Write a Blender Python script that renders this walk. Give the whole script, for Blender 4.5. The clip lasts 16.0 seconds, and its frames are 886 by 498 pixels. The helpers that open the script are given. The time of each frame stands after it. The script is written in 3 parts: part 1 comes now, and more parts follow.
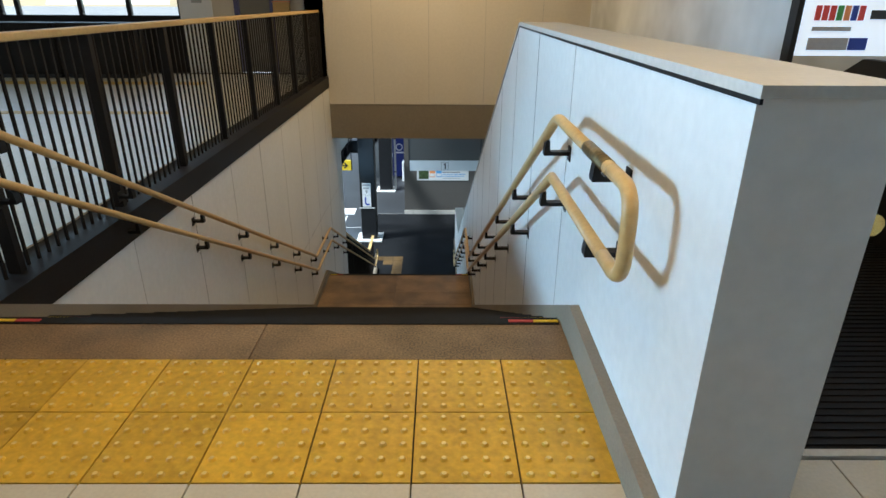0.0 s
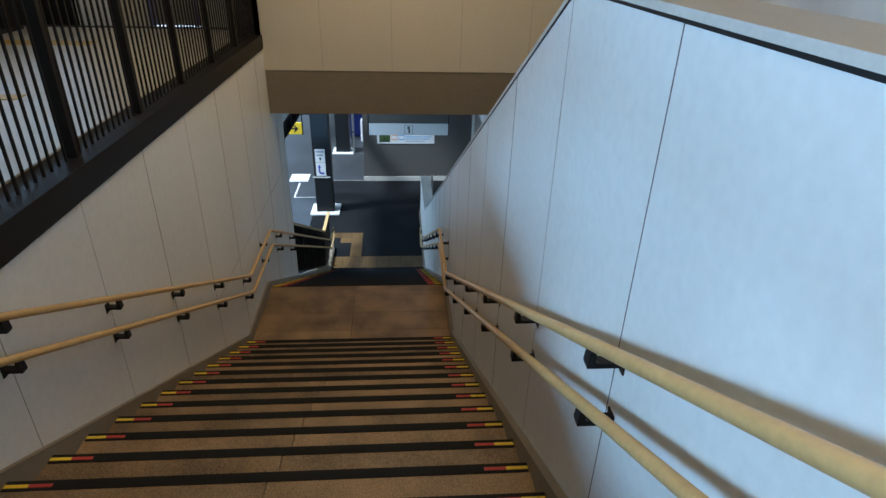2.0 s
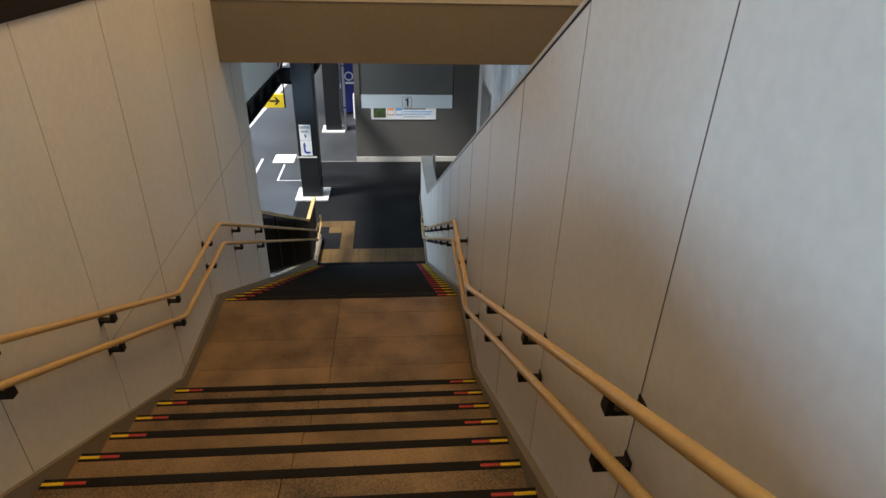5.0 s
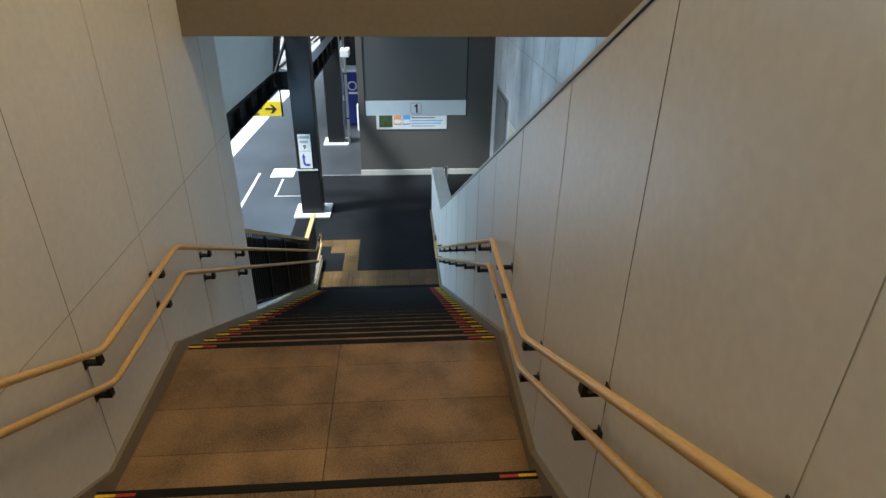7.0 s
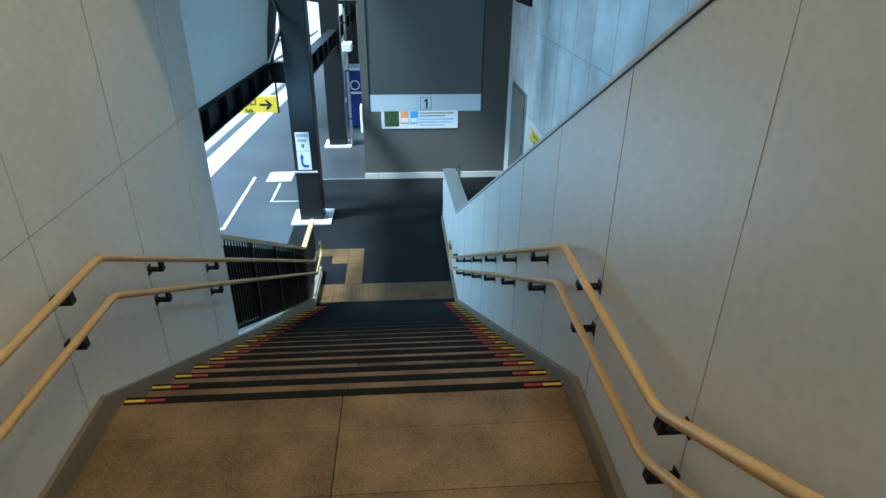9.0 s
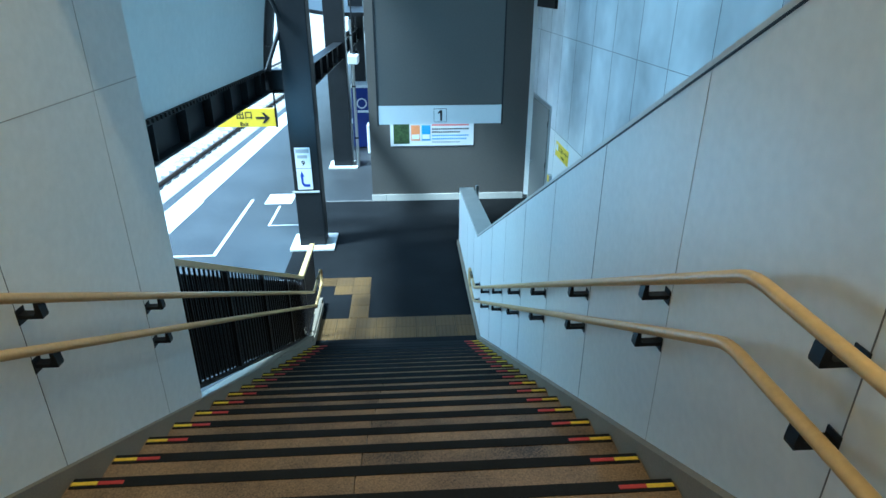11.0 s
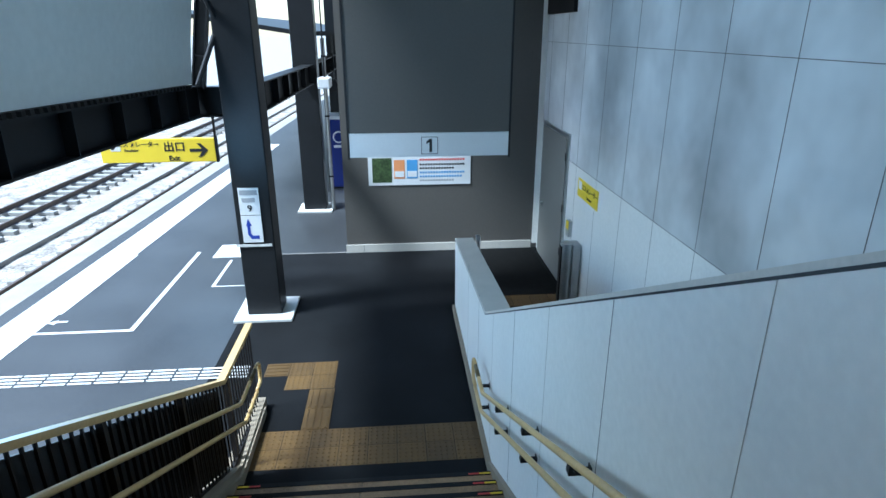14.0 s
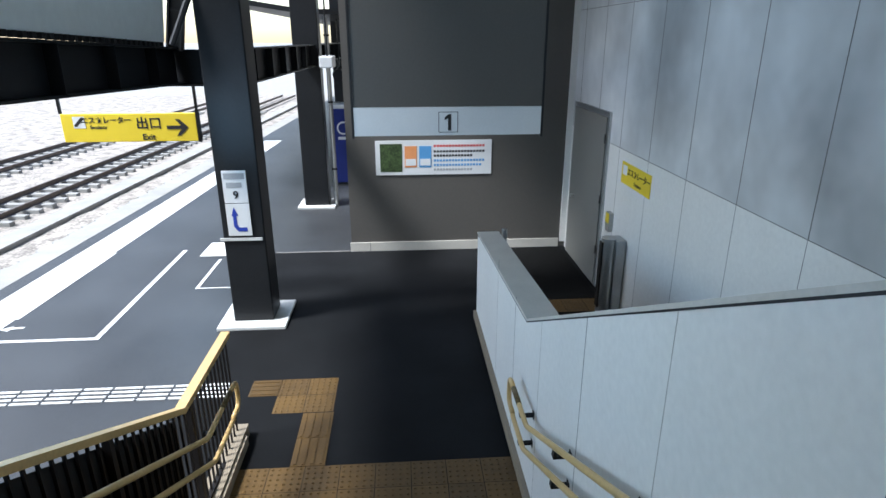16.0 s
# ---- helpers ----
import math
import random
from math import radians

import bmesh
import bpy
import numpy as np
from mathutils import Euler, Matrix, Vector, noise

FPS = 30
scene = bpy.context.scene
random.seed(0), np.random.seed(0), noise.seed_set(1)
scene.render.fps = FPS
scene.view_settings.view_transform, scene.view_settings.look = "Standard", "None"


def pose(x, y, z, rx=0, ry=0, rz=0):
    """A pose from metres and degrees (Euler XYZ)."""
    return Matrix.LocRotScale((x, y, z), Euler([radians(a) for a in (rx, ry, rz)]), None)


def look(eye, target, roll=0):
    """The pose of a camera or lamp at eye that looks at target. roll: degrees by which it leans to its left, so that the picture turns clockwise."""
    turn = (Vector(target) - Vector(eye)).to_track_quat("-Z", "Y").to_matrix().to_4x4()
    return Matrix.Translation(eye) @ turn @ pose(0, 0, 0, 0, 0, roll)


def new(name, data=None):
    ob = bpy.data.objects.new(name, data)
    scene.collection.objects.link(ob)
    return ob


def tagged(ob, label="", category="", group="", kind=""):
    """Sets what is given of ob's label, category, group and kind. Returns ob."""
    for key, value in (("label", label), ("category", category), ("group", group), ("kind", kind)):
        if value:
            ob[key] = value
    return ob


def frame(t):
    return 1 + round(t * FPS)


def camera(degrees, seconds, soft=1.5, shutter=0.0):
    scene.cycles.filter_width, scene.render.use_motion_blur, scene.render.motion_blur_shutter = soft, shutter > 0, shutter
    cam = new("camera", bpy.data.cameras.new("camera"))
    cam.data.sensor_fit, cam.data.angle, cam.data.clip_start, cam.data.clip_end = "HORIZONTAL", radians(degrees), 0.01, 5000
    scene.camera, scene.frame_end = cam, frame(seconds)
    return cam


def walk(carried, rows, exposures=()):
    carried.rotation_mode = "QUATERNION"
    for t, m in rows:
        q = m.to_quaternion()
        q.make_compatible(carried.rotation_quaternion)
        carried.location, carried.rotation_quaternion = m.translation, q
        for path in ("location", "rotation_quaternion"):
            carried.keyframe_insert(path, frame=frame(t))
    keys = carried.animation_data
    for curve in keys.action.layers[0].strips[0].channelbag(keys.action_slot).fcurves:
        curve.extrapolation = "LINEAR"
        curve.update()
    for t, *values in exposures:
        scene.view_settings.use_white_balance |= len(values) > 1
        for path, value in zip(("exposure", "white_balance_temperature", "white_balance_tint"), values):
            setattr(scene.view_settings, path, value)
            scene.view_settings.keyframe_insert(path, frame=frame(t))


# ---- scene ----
cam = camera(73.9, 16.0)
PATH = [
    (0, (0.074, -1.828, 1.207), (0.088, 0.016, 0.431), 0.3),
    (0.5, (-0.119, -1.228, 1.192), (-0.084, 0.603, 0.388), 0.4),
    (1, (-0.118, -0.605, 1.162), (-0.044, 1.205, 0.312), 0.9),
    (1.5, (-0.079, -0.250, 1.240), (0.030, 1.533, 0.340), 1.1),
    (2, (-0.017, 0.17, 1.202), (0.128, 1.932, 0.268), 1.6),
    (2.5, (-0.004, 0.541, 1.097), (0.163, 2.287, 0.136), 2.0),
    (3, (0.003, 0.868, 0.925), (0.174, 2.6, -0.06), 1.8),
    (3.5, (-0.011, 1.201, 0.753), (0.158, 2.928, -0.241), 1.9),
    (4, (-0.019, 1.509, 0.609), (0.15, 3.236, -0.385), 2.0),
    (4.5, (-0.011, 1.83, 0.466), (0.151, 3.56, -0.523), 1.8),
    (5, (-0.042, 2.149, 0.32), (0.113, 3.885, -0.66), 1.6),
    (7.5, (-0.147, 3.764, -0.487), (-0.012, 5.535, -1.407), 0.6),
    (8, (-0.156, 4.052, -0.655), (-0.027, 5.827, -1.567), 0.5),
    (8.5, (-0.221, 4.353, -0.791), (-0.087, 6.131, -1.697), 0.5),
    (10.8, (-0.367, 5.762, -1.483), (-0.249, 7.576, -2.318), 0.1),
    (11, (-0.377, 5.894, -1.539), (-0.263, 7.716, -2.356), 0.0),
    (11.5, (-0.381, 6.343, -1.674), (-0.263, 8.179, -2.459), -0.1),
    (12, (-0.315, 6.971, -1.778), (-0.184, 8.826, -2.514), -0.3),
    (12.5, (-0.257, 7.448, -1.761), (-0.107, 9.308, -2.48), -0.4),
    (13, (-0.204, 7.843, -1.912), (-0.045, 9.706, -2.62), -0.2),
    (13.5, (-0.245, 8.17, -2.072), (-0.081, 10.036, -2.774), -0.1),
    (14, (-0.231, 8.457, -2.204), (-0.08, 10.326, -2.898), -0.1),
    (14.5, (-0.247, 8.738, -2.353), (-0.107, 10.613, -3.035), 0.0),
    (15, (-0.275, 9.039, -2.462), (-0.144, 10.917, -3.138), 0.1),
    (15.5, (-0.318, 9.329, -2.618), (-0.183, 11.207, -3.292), -0.0),
    (16, (-0.317, 9.644, -2.792), (-0.185, 11.523, -3.464), -0.1),
]
LOOKS = [(0, 1.05, 6150, 3), (1.0, 1.05, 5700, 3), (2.0, 0.78, 5600, 3), (3.5, 0.75, 6200, 8), (5.0, 0.98, 7200, 12), (8.5, 1.34, 5350, -6), (11.0, 1.66, 4800, -13), (12.2, 1.50, 4550, -13), (13.0, 1.40, 4600, 1), (14.0, 1.2, 5600, 2), (16.0, 1.0, 6500, 10)]
walk(cam, [(t, look(eye, target, roll)) for t, eye, target, roll in PATH], LOOKS)

RUN, RISE, UP_EDGE, LOW_EDGE = 0.30, 0.16, 0.30, 7.17
N_UP, N_LOW = 19, 20
LAND = -RISE * N_UP
PLAT = LAND - RISE * N_LOW
XL, XR, XE = -1.785, 0.610, 2.50          # faces of the stair walls
SL, SR = -1.758, 0.571         # faces of the skirtings
STAIR_END = LOW_EDGE + RUN * (N_LOW - 1)

# ---- world, sun, large lights ----
world = bpy.data.worlds.new("sky")
scene.world = world
world.use_nodes = True
wn = world.node_tree
sky = wn.nodes.new("ShaderNodeTexSky")
sky.sky_type, sky.sun_disc = "NISHITA", False
sky.sun_elevation, sky.sun_rotation = radians(50), radians(-70)
wn.links.new(sky.outputs[0], wn.nodes["Background"].inputs[0])
wn.nodes["Background"].inputs[1].default_value = 0.15
sun = new("sun", bpy.data.lights.new("sun", "SUN"))
sun.data.energy, sun.data.angle, sun.data.color = 5.0, radians(12), (0.90, 0.95, 1.0)
sun.matrix_world = look((-20, 10, 24), (0, 17, -6))


def area(name, eye, target, sx, sy, watts, col):
    l = new(name, bpy.data.lights.new(name, "AREA"))
    l.data.shape, l.data.size, l.data.size_y, l.data.energy, l.data.color = "RECTANGLE", sx, sy, watts, col
    l.matrix_world = look(eye, target)
    return l


WARM, COOL = (1.0, 0.70, 0.38), (0.60, 0.80, 1.0)
# Unseen bluish lamp, added west of the concourse to light the parapet wall
west_light = area("west_fill_light", (-13.8, 1.8, 1.7), (0.6, -0.4, 0.6), 5.0, 1.9, 82, (0.44, 0.70, 1.0))
west_light.data.spread = radians(40)
area("concourse_window_light", (-6.8, 9.2, 1.9), (-3.0, 3.0, 0.2), 4.2, 1.6, 14, (0.55, 0.78, 1.0))
for y, w in ((-0.7, 26), (3.9, 17), (6.7, 42)):
    area("unseen_ceiling_light", (-0.1, y, 3.05), (-0.1, y, 0), 2.4, 0.3, w, WARM)
area("open_side_light", (-2.62, 12.9, -3.8), (0.6, 12.9, -3.1), 6.6, 0.8, 40, (0.36, 0.66, 1.0))
area("open_end_light", (-3.4, 19.8, -3.9), (0.8, 15.0, -3.3), 2.6, 1.2, 16, (0.36, 0.66, 1.0))
# Unseen cool lamp, added to brighten the lower stairs and east wall
area("unseen_ceiling_light", (1.2, 12.5, 0.55), (1.9, 12.5, -3), 1.4, 0.3, 18, COOL)


# ---- materials ----
def mat(name, col, rough=0.6, metal=0.0, var=0.12, scale=3.0, fine=60.0, bump=0.15, dist=0.004, streak=1.0, spec=0.5, emit=None, piece=0.0):
    m = bpy.data.materials.new(name)
    m.use_nodes = True
    t = m.node_tree
    b = t.nodes["Principled BSDF"]
    tc = t.nodes.new("ShaderNodeTexCoord")
    geo = t.nodes.new("ShaderNodeNewGeometry")
    mp = t.nodes.new("ShaderNodeMapping")
    mp.inputs["Scale"].default_value = (1, 1, streak)
    t.links.new(geo.outputs["Position"], mp.inputs[0])
    n1, n2 = t.nodes.new("ShaderNodeTexNoise"), t.nodes.new("ShaderNodeTexNoise")
    n1.inputs["Scale"].default_value, n1.inputs["Detail"].default_value = scale, 5
    n2.inputs["Scale"].default_value, n2.inputs["Detail"].default_value = fine, 3
    t.links.new(mp.outputs[0], n1.inputs[0])
    t.links.new(geo.outputs["Position"], n2.inputs[0])
    add = t.nodes.new("ShaderNodeMath")
    add.operation = "ADD"
    t.links.new(n1.outputs[0], add.inputs[0])
    t.links.new(n2.outputs[0], add.inputs[1])
    src = add.outputs[0]
    if piece:
        oi = t.nodes.new("ShaderNodeObjectInfo")
        mul = t.nodes.new("ShaderNodeMath")
        mul.operation, mul.inputs[1].default_value, mul.inputs[2].default_value = "MULTIPLY_ADD", piece, -piece / 2
        t.links.new(oi.outputs["Random"], mul.inputs[0])
        ad2 = t.nodes.new("ShaderNodeMath")
        t.links.new(src, ad2.inputs[0])
        t.links.new(mul.outputs[0], ad2.inputs[1])
        src = ad2.outputs[0]
    ramp = t.nodes.new("ShaderNodeMapRange")
    ramp.inputs[1].default_value, ramp.inputs[2].default_value = 0.6, 1.4
    ramp.inputs[3].default_value, ramp.inputs[4].default_value = 1 - var, 1 + var
    t.links.new(src, ramp.inputs[0])
    mix = t.nodes.new("ShaderNodeVectorMath")
    mix.operation = "SCALE"
    mix.inputs[0].default_value = col[:3]
    t.links.new(ramp.outputs[0], mix.inputs["Scale"])
    t.links.new(mix.outputs[0], b.inputs["Base Color"])
    b.inputs["Roughness"].default_value, b.inputs["Metallic"].default_value = rough, metal
    b.inputs["Specular IOR Level"].default_value = spec
    if bump:
        bp = t.nodes.new("ShaderNodeBump")
        bp.inputs["Strength"].default_value, bp.inputs["Distance"].default_value = bump, dist
        t.links.new(n2.outputs[0], bp.inputs["Height"])
        t.links.new(bp.outputs[0], b.inputs["Normal"])
    if emit:
        b.inputs["Emission Color"].default_value = (*col[:3], 1)
        b.inputs["Emission Strength"].default_value = emit
    return m


M_WALL = mat("painted_panel", (0.74, 0.73, 0.70), 0.42, var=0.07, scale=1.3, fine=25, bump=0.05, streak=0.35)
M_WALL2 = mat("stained_panel", (0.56, 0.57, 0.57), 0.5, var=0.55, scale=0.36, fine=1.1, bump=0.0, streak=0.6)
M_CREAM = mat("cream_panel", (0.58, 0.53, 0.45), 0.5, var=0.06, scale=1.2, fine=30, bump=0.04, streak=0.3)
M_LINTEL = mat("brown_lintel", (0.20, 0.17, 0.13), 0.55, var=0.10, scale=2, fine=30)
M_JOINT = mat("dark_joint", (0.16, 0.15, 0.14), 0.8, bump=0)
M_SEAM = mat("filled_seam", (0.38, 0.36, 0.33), 0.7, bump=0)
M_CAP = mat("wall_cap", (0.55, 0.52, 0.47), 0.45, var=0.1, scale=4)
M_STONE = mat("brown_stone", (0.20, 0.125, 0.062), 0.55, var=0.85, scale=2.6, fine=130, bump=0.25, dist=0.002, piece=0.22)
M_SKIRT = mat("stone_skirting", (0.22, 0.18, 0.13), 0.6, var=0.18, scale=3, fine=120)
M_STRIP = mat("rubber_strip", (0.010, 0.010, 0.011), 0.8, spec=0.2, var=0.3, scale=8, fine=90)
M_RED = mat("red_mark", (0.42, 0.035, 0.03), 0.6, var=0.2)
M_YEL = mat("yellow_mark", (0.75, 0.52, 0.02), 0.6, var=0.2)
M_TACT = mat("yellow_tactile_tile", (0.60, 0.36, 0.03), 0.42, var=0.28, scale=5, fine=40, bump=0.2, piece=0.3)
# Dot tops worn pale, with their highlights painted into the same colour
M_TACTW = mat("worn_highlit_dot_top", (0.74, 0.56, 0.22), 0.4, var=0.3, scale=20, fine=120, bump=0.05)
# Tactile yellow, darkened in its colour for the dim light on the platform
M_TACT2 = mat("shaded_tactile_tile", (0.085, 0.045, 0.009), 0.6, var=0.3, scale=4, fine=40, piece=0.6)
M_TILE = mat("cream_floor_tile", (0.56, 0.50, 0.40), 0.35, var=0.10, scale=4, fine=90, piece=0.2)
M_RAIL = mat("wood_handrail", (0.56, 0.37, 0.15), 0.38, var=0.14, scale=6, fine=50, bump=0.04)
M_BRKT = mat("black_bracket", (0.007, 0.007, 0.008), 0.5, spec=0.25, var=0.2, bump=0.03)
M_BRASS = mat("dark_brass_plate", (0.12, 0.085, 0.035), 0.5, 0.6, var=0.5, scale=30, fine=70)
M_BLACK = mat("dark_bronze_metal", (0.012, 0.010, 0.0095), 0.5, var=0.2, bump=0.05, spec=0.2)
M_STEEL = mat("dark_blue_grey_steel", (0.011, 0.012, 0.014), 0.45, spec=0.3, var=0.25, scale=2.2, fine=40, bump=0.08)
# Near-black copy of the asphalt, its colour holding the shade under the roof
M_ASPH2 = mat("shaded_asphalt", (0.0075, 0.008, 0.009), 0.9, var=0.55, scale=1.4, fine=110, bump=0.4, dist=0.006, spec=0.12)
M_ASPH = mat("asphalt", (0.030, 0.032, 0.035), 0.45, var=0.6, scale=0.9, fine=110, bump=0.4, dist=0.006)
M_GREY = mat("grey_cladding", (0.10, 0.092, 0.084), 0.5, var=0.07, scale=0.8, fine=30, bump=0.04)
M_DOOR = mat("grey_steel_door", (0.20, 0.195, 0.18), 0.45, var=0.08, scale=1.5)
M_WHITE = mat("white_board", (0.72, 0.73, 0.74), 0.4, var=0.04, bump=0.02)
M_PLATE = mat("white_base_plate", (0.62, 0.62, 0.60), 0.6, var=0.15, scale=5)
M_LINE = mat("white_road_paint", (0.58, 0.58, 0.57), 0.7, var=0.22, scale=7, fine=60)
M_SIGNY = mat("yellow_sign", (0.82, 0.60, 0.03), 0.4, var=0.03, bump=0)
M_INK = mat("black_ink", (0.012, 0.012, 0.014), 0.5, bump=0)
M_BLUE = mat("blue_print", (0.02, 0.05, 0.36), 0.45, bump=0)
M_REDP = mat("red_print", (0.62, 0.06, 0.05), 0.45, bump=0)
M_GREENP = mat("green_print", (0.06, 0.30, 0.07), 0.45, bump=0)
M_LBLUE = mat("light_blue_print", (0.10, 0.32, 0.62), 0.45, bump=0)
M_ORNG = mat("orange_print", (0.75, 0.30, 0.12), 0.45, bump=0)
M_GRYP = mat("grey_print", (0.35, 0.36, 0.38), 0.5, bump=0)
M_PHOTO = mat("dark_photo_print", (0.05, 0.08, 0.03), 0.4, var=0.9, scale=14, fine=30, bump=0)
M_SOFF = mat("pale_roof_panel", (0.74, 0.77, 0.75), 0.5, var=0.06, scale=0.5, fine=12, bump=0.03)
M_GALV = mat("galvanised_steel", (0.45, 0.46, 0.46), 0.35, 0.8, var=0.15, scale=4)
M_RUST = mat("rail_steel", (0.13, 0.10, 0.085), 0.5, 0.6, var=0.3, scale=6)
M_BALL = mat("ballast", (0.31, 0.28, 0.25), 0.9, var=0.85, scale=2.0, fine=14, bump=0.8, dist=0.03)
M_CONC = mat("concrete", (0.30, 0.295, 0.28), 0.8, var=0.2, scale=2, fine=60, bump=0.2)
M_MAT = mat("black_floor_mat", (0.006, 0.006, 0.006), 0.95, spec=0.1, var=0.3, scale=10, fine=200, bump=0.3)
M_BLUEV = mat("blue_machine_paint", (0.015, 0.03, 0.19), 0.35, var=0.1)
M_CEIL = mat("ceiling_panel", (0.62, 0.60, 0.56), 0.7, var=0.06, scale=1)
M_GLOW = mat("lamp_diffuser", (1.0, 0.9, 0.75), 0.5, var=0.0, bump=0, emit=4.0)
# Emission added so the poster comes out as bright as the wall
M_ADDGLOW = mat("glow_added_poster_panel", (0.78, 0.86, 1.0), 0.4, var=0.02, bump=0, emit=0.30)
M_GOLD = mat("gold_knob", (0.70, 0.48, 0.16), 0.25, 0.9, var=0.1)
M_VIOLET = mat("violet_metal", (0.10, 0.10, 0.22), 0.45, var=0.1)
M_MESH = mat("dark_screen_panel", (0.009, 0.0095, 0.011), 0.5, spec=0.25, var=0.25, scale=5)


def glass_mat():
    m = bpy.data.materials.new("window_glass")
    m.use_nodes = True
    b = m.node_tree.nodes["Principled BSDF"]
    b.inputs["Transmission Weight"].default_value, b.inputs["Roughness"].default_value = 1.0, 0.02
    b.inputs["IOR"].default_value = 1.45
    return m


M_GLASS = glass_mat()


# ---- mesh helpers ----
def box(bm, x0, x1, y0, y1, z0, z1, bevel=0.0):
    r = bmesh.ops.create_cube(bm, size=1)
    for v in r["verts"]:
        v.co = Vector(((x0 + x1) / 2 + v.co.x * (x1 - x0), (y0 + y1) / 2 + v.co.y * (y1 - y0), (z0 + z1) / 2 + v.co.z * (z1 - z0)))
    if bevel:
        es = list({e for v in r["verts"] for e in v.link_edges})
        bmesh.ops.bevel(bm, geom=es, offset=bevel, segments=2, affect="EDGES", profile=0.5)
    return bm


def prism(bm, pts, a, b, axis="x"):
    """A polygon in the plane across the axis, drawn out from a to b."""
    def put(p, s):
        return Vector((s, p[0], p[1])) if axis == "x" else Vector((p[0], s, p[1])) if axis == "y" else Vector((p[0], p[1], s))
    va = [bm.verts.new(put(p, a)) for p in pts]
    vb = [bm.verts.new(put(p, b)) for p in pts]
    fs = [bm.faces.new(va), bm.faces.new(vb[::-1])]
    n = len(pts)
    for i in range(n):
        fs.append(bm.faces.new((va[i], vb[i], vb[(i + 1) % n], va[(i + 1) % n])))
    bmesh.ops.recalc_face_normals(bm, faces=fs)
    return bm


def cyl(bm, a, b, r, seg=12, r2=None):
    a, b = Vector(a), Vector(b)
    d = b - a
    m = Matrix.Translation((a + b) / 2) @ d.to_track_quat("Z", "Y").to_matrix().to_4x4()
    bmesh.ops.create_cone(bm, cap_ends=True, segments=seg, radius1=r, radius2=r if r2 is None else r2, depth=d.length, matrix=m)
    return bm


def rounded(path, r, n=5):
    """A polyline with its corners rounded."""
    out = [Vector(path[0])]
    for i in range(1, len(path) - 1):
        p, a, b = Vector(path[i]), Vector(path[i - 1]), Vector(path[i + 1])
        k = min(r, (a - p).length * 0.45, (b - p).length * 0.45)
        s, e = p + (a - p).normalized() * k, p + (b - p).normalized() * k
        for j in range(n + 1):
            t = j / n
            out.append(s * (1 - t) ** 2 + p * 2 * t * (1 - t) + e * t * t)
    out.append(Vector(path[-1]))
    return out


def tube(bm, path, r, seg=14):
    path = [Vector(p) for p in path]
    rings = []
    for i, p in enumerate(path):
        d = (path[min(i + 1, len(path) - 1)] - path[max(i - 1, 0)]).normalized()
        q = d.to_track_quat("Z", "Y").to_matrix()
        side = Vector((1, 0, 0)) if abs(d.x) < 0.9 else Vector((0, 0, 1))
        u = d.cross(side).normalized()
        w = d.cross(u)
        rings.append([bm.verts.new(p + (u * math.cos(2 * math.pi * k / seg) + w * math.sin(2 * math.pi * k / seg)) * r) for k in range(seg)])
    fs = []
    for a, b in zip(rings, rings[1:]):
        for k in range(seg):
            fs.append(bm.faces.new((a[k], a[(k + 1) % seg], b[(k + 1) % seg], b[k])))
    fs += [bm.faces.new(rings[0][::-1]), bm.faces.new(rings[-1])]
    for f in fs:
        f.smooth = True
    bmesh.ops.recalc_face_normals(bm, faces=fs)
    return bm


def mesh_of(name, bm, material):
    me = bpy.data.meshes.new(name)
    bm.to_mesh(me)
    bm.free()
    me.materials.append(material)
    return me


def part(name, bm, material, parent=None, label=""):
    ob = new(name, mesh_of(name, bm, material) if isinstance(bm, bmesh.types.BMesh) else bm)
    if parent:
        ob.parent = parent
    if label:
        ob["label"] = label
    return ob


def B(*a, **k):
    return box(bmesh.new(), *a, **k)


def thing(name, at, label, category, group="", kind=""):
    ob = new(name)
    ob.location = at
    return tagged(ob, label, category, group, kind)


def solid(name, bm, material, label, category, group="", kind=""):
    return tagged(part(name, bm, material), label, category, group, kind)


def setting(name, bm, material, label, category="wall"):
    return solid(name, bm, material, label, category, kind="structure")


def text_bm(txt, size, depth=0.002, bold=0.0):
    c = bpy.data.curves.new("t", "FONT")
    c.body, c.size, c.extrude, c.align_x, c.align_y, c.offset = txt, size, depth / 2, "CENTER", "CENTER", bold
    ob = bpy.data.objects.new("t", c)
    scene.collection.objects.link(ob)
    me = bpy.data.meshes.new_from_object(ob.evaluated_get(bpy.context.evaluated_depsgraph_get()))
    bm = bmesh.new()
    bm.from_mesh(me)
    bpy.data.objects.remove(ob)
    bpy.data.curves.remove(c)
    bpy.data.meshes.remove(me)
    return bm


# ---- structure: walls round the stairs ----
TOP_SLOPE = [(2.37, 1.06), (13.65, -4.83)]
WALL_END, END_TOP = 16.6, -5.09
prof = [(-0.82, -0.3), (-0.82, 1.06), TOP_SLOPE[0], TOP_SLOPE[1], (WALL_END, END_TOP), (WALL_END, PLAT), (12.6, PLAT - 0.3), (0.0, -0.5)]
wall_r = setting("wall_parapet", prism(bmesh.new(), prof, XR, XR + 0.26), M_WALL, "white painted panel parapet wall sloping down beside the stairs")
cap = [(-0.835, 1.06), TOP_SLOPE[0], TOP_SLOPE[1], (WALL_END + 0.015, END_TOP)]
part("cap", prism(bmesh.new(), cap + [(y, z + 0.022) for y, z in cap[::-1]], XR - 0.004, XR + 0.264), M_CAP, wall_r, "pale stone coping on the parapet")

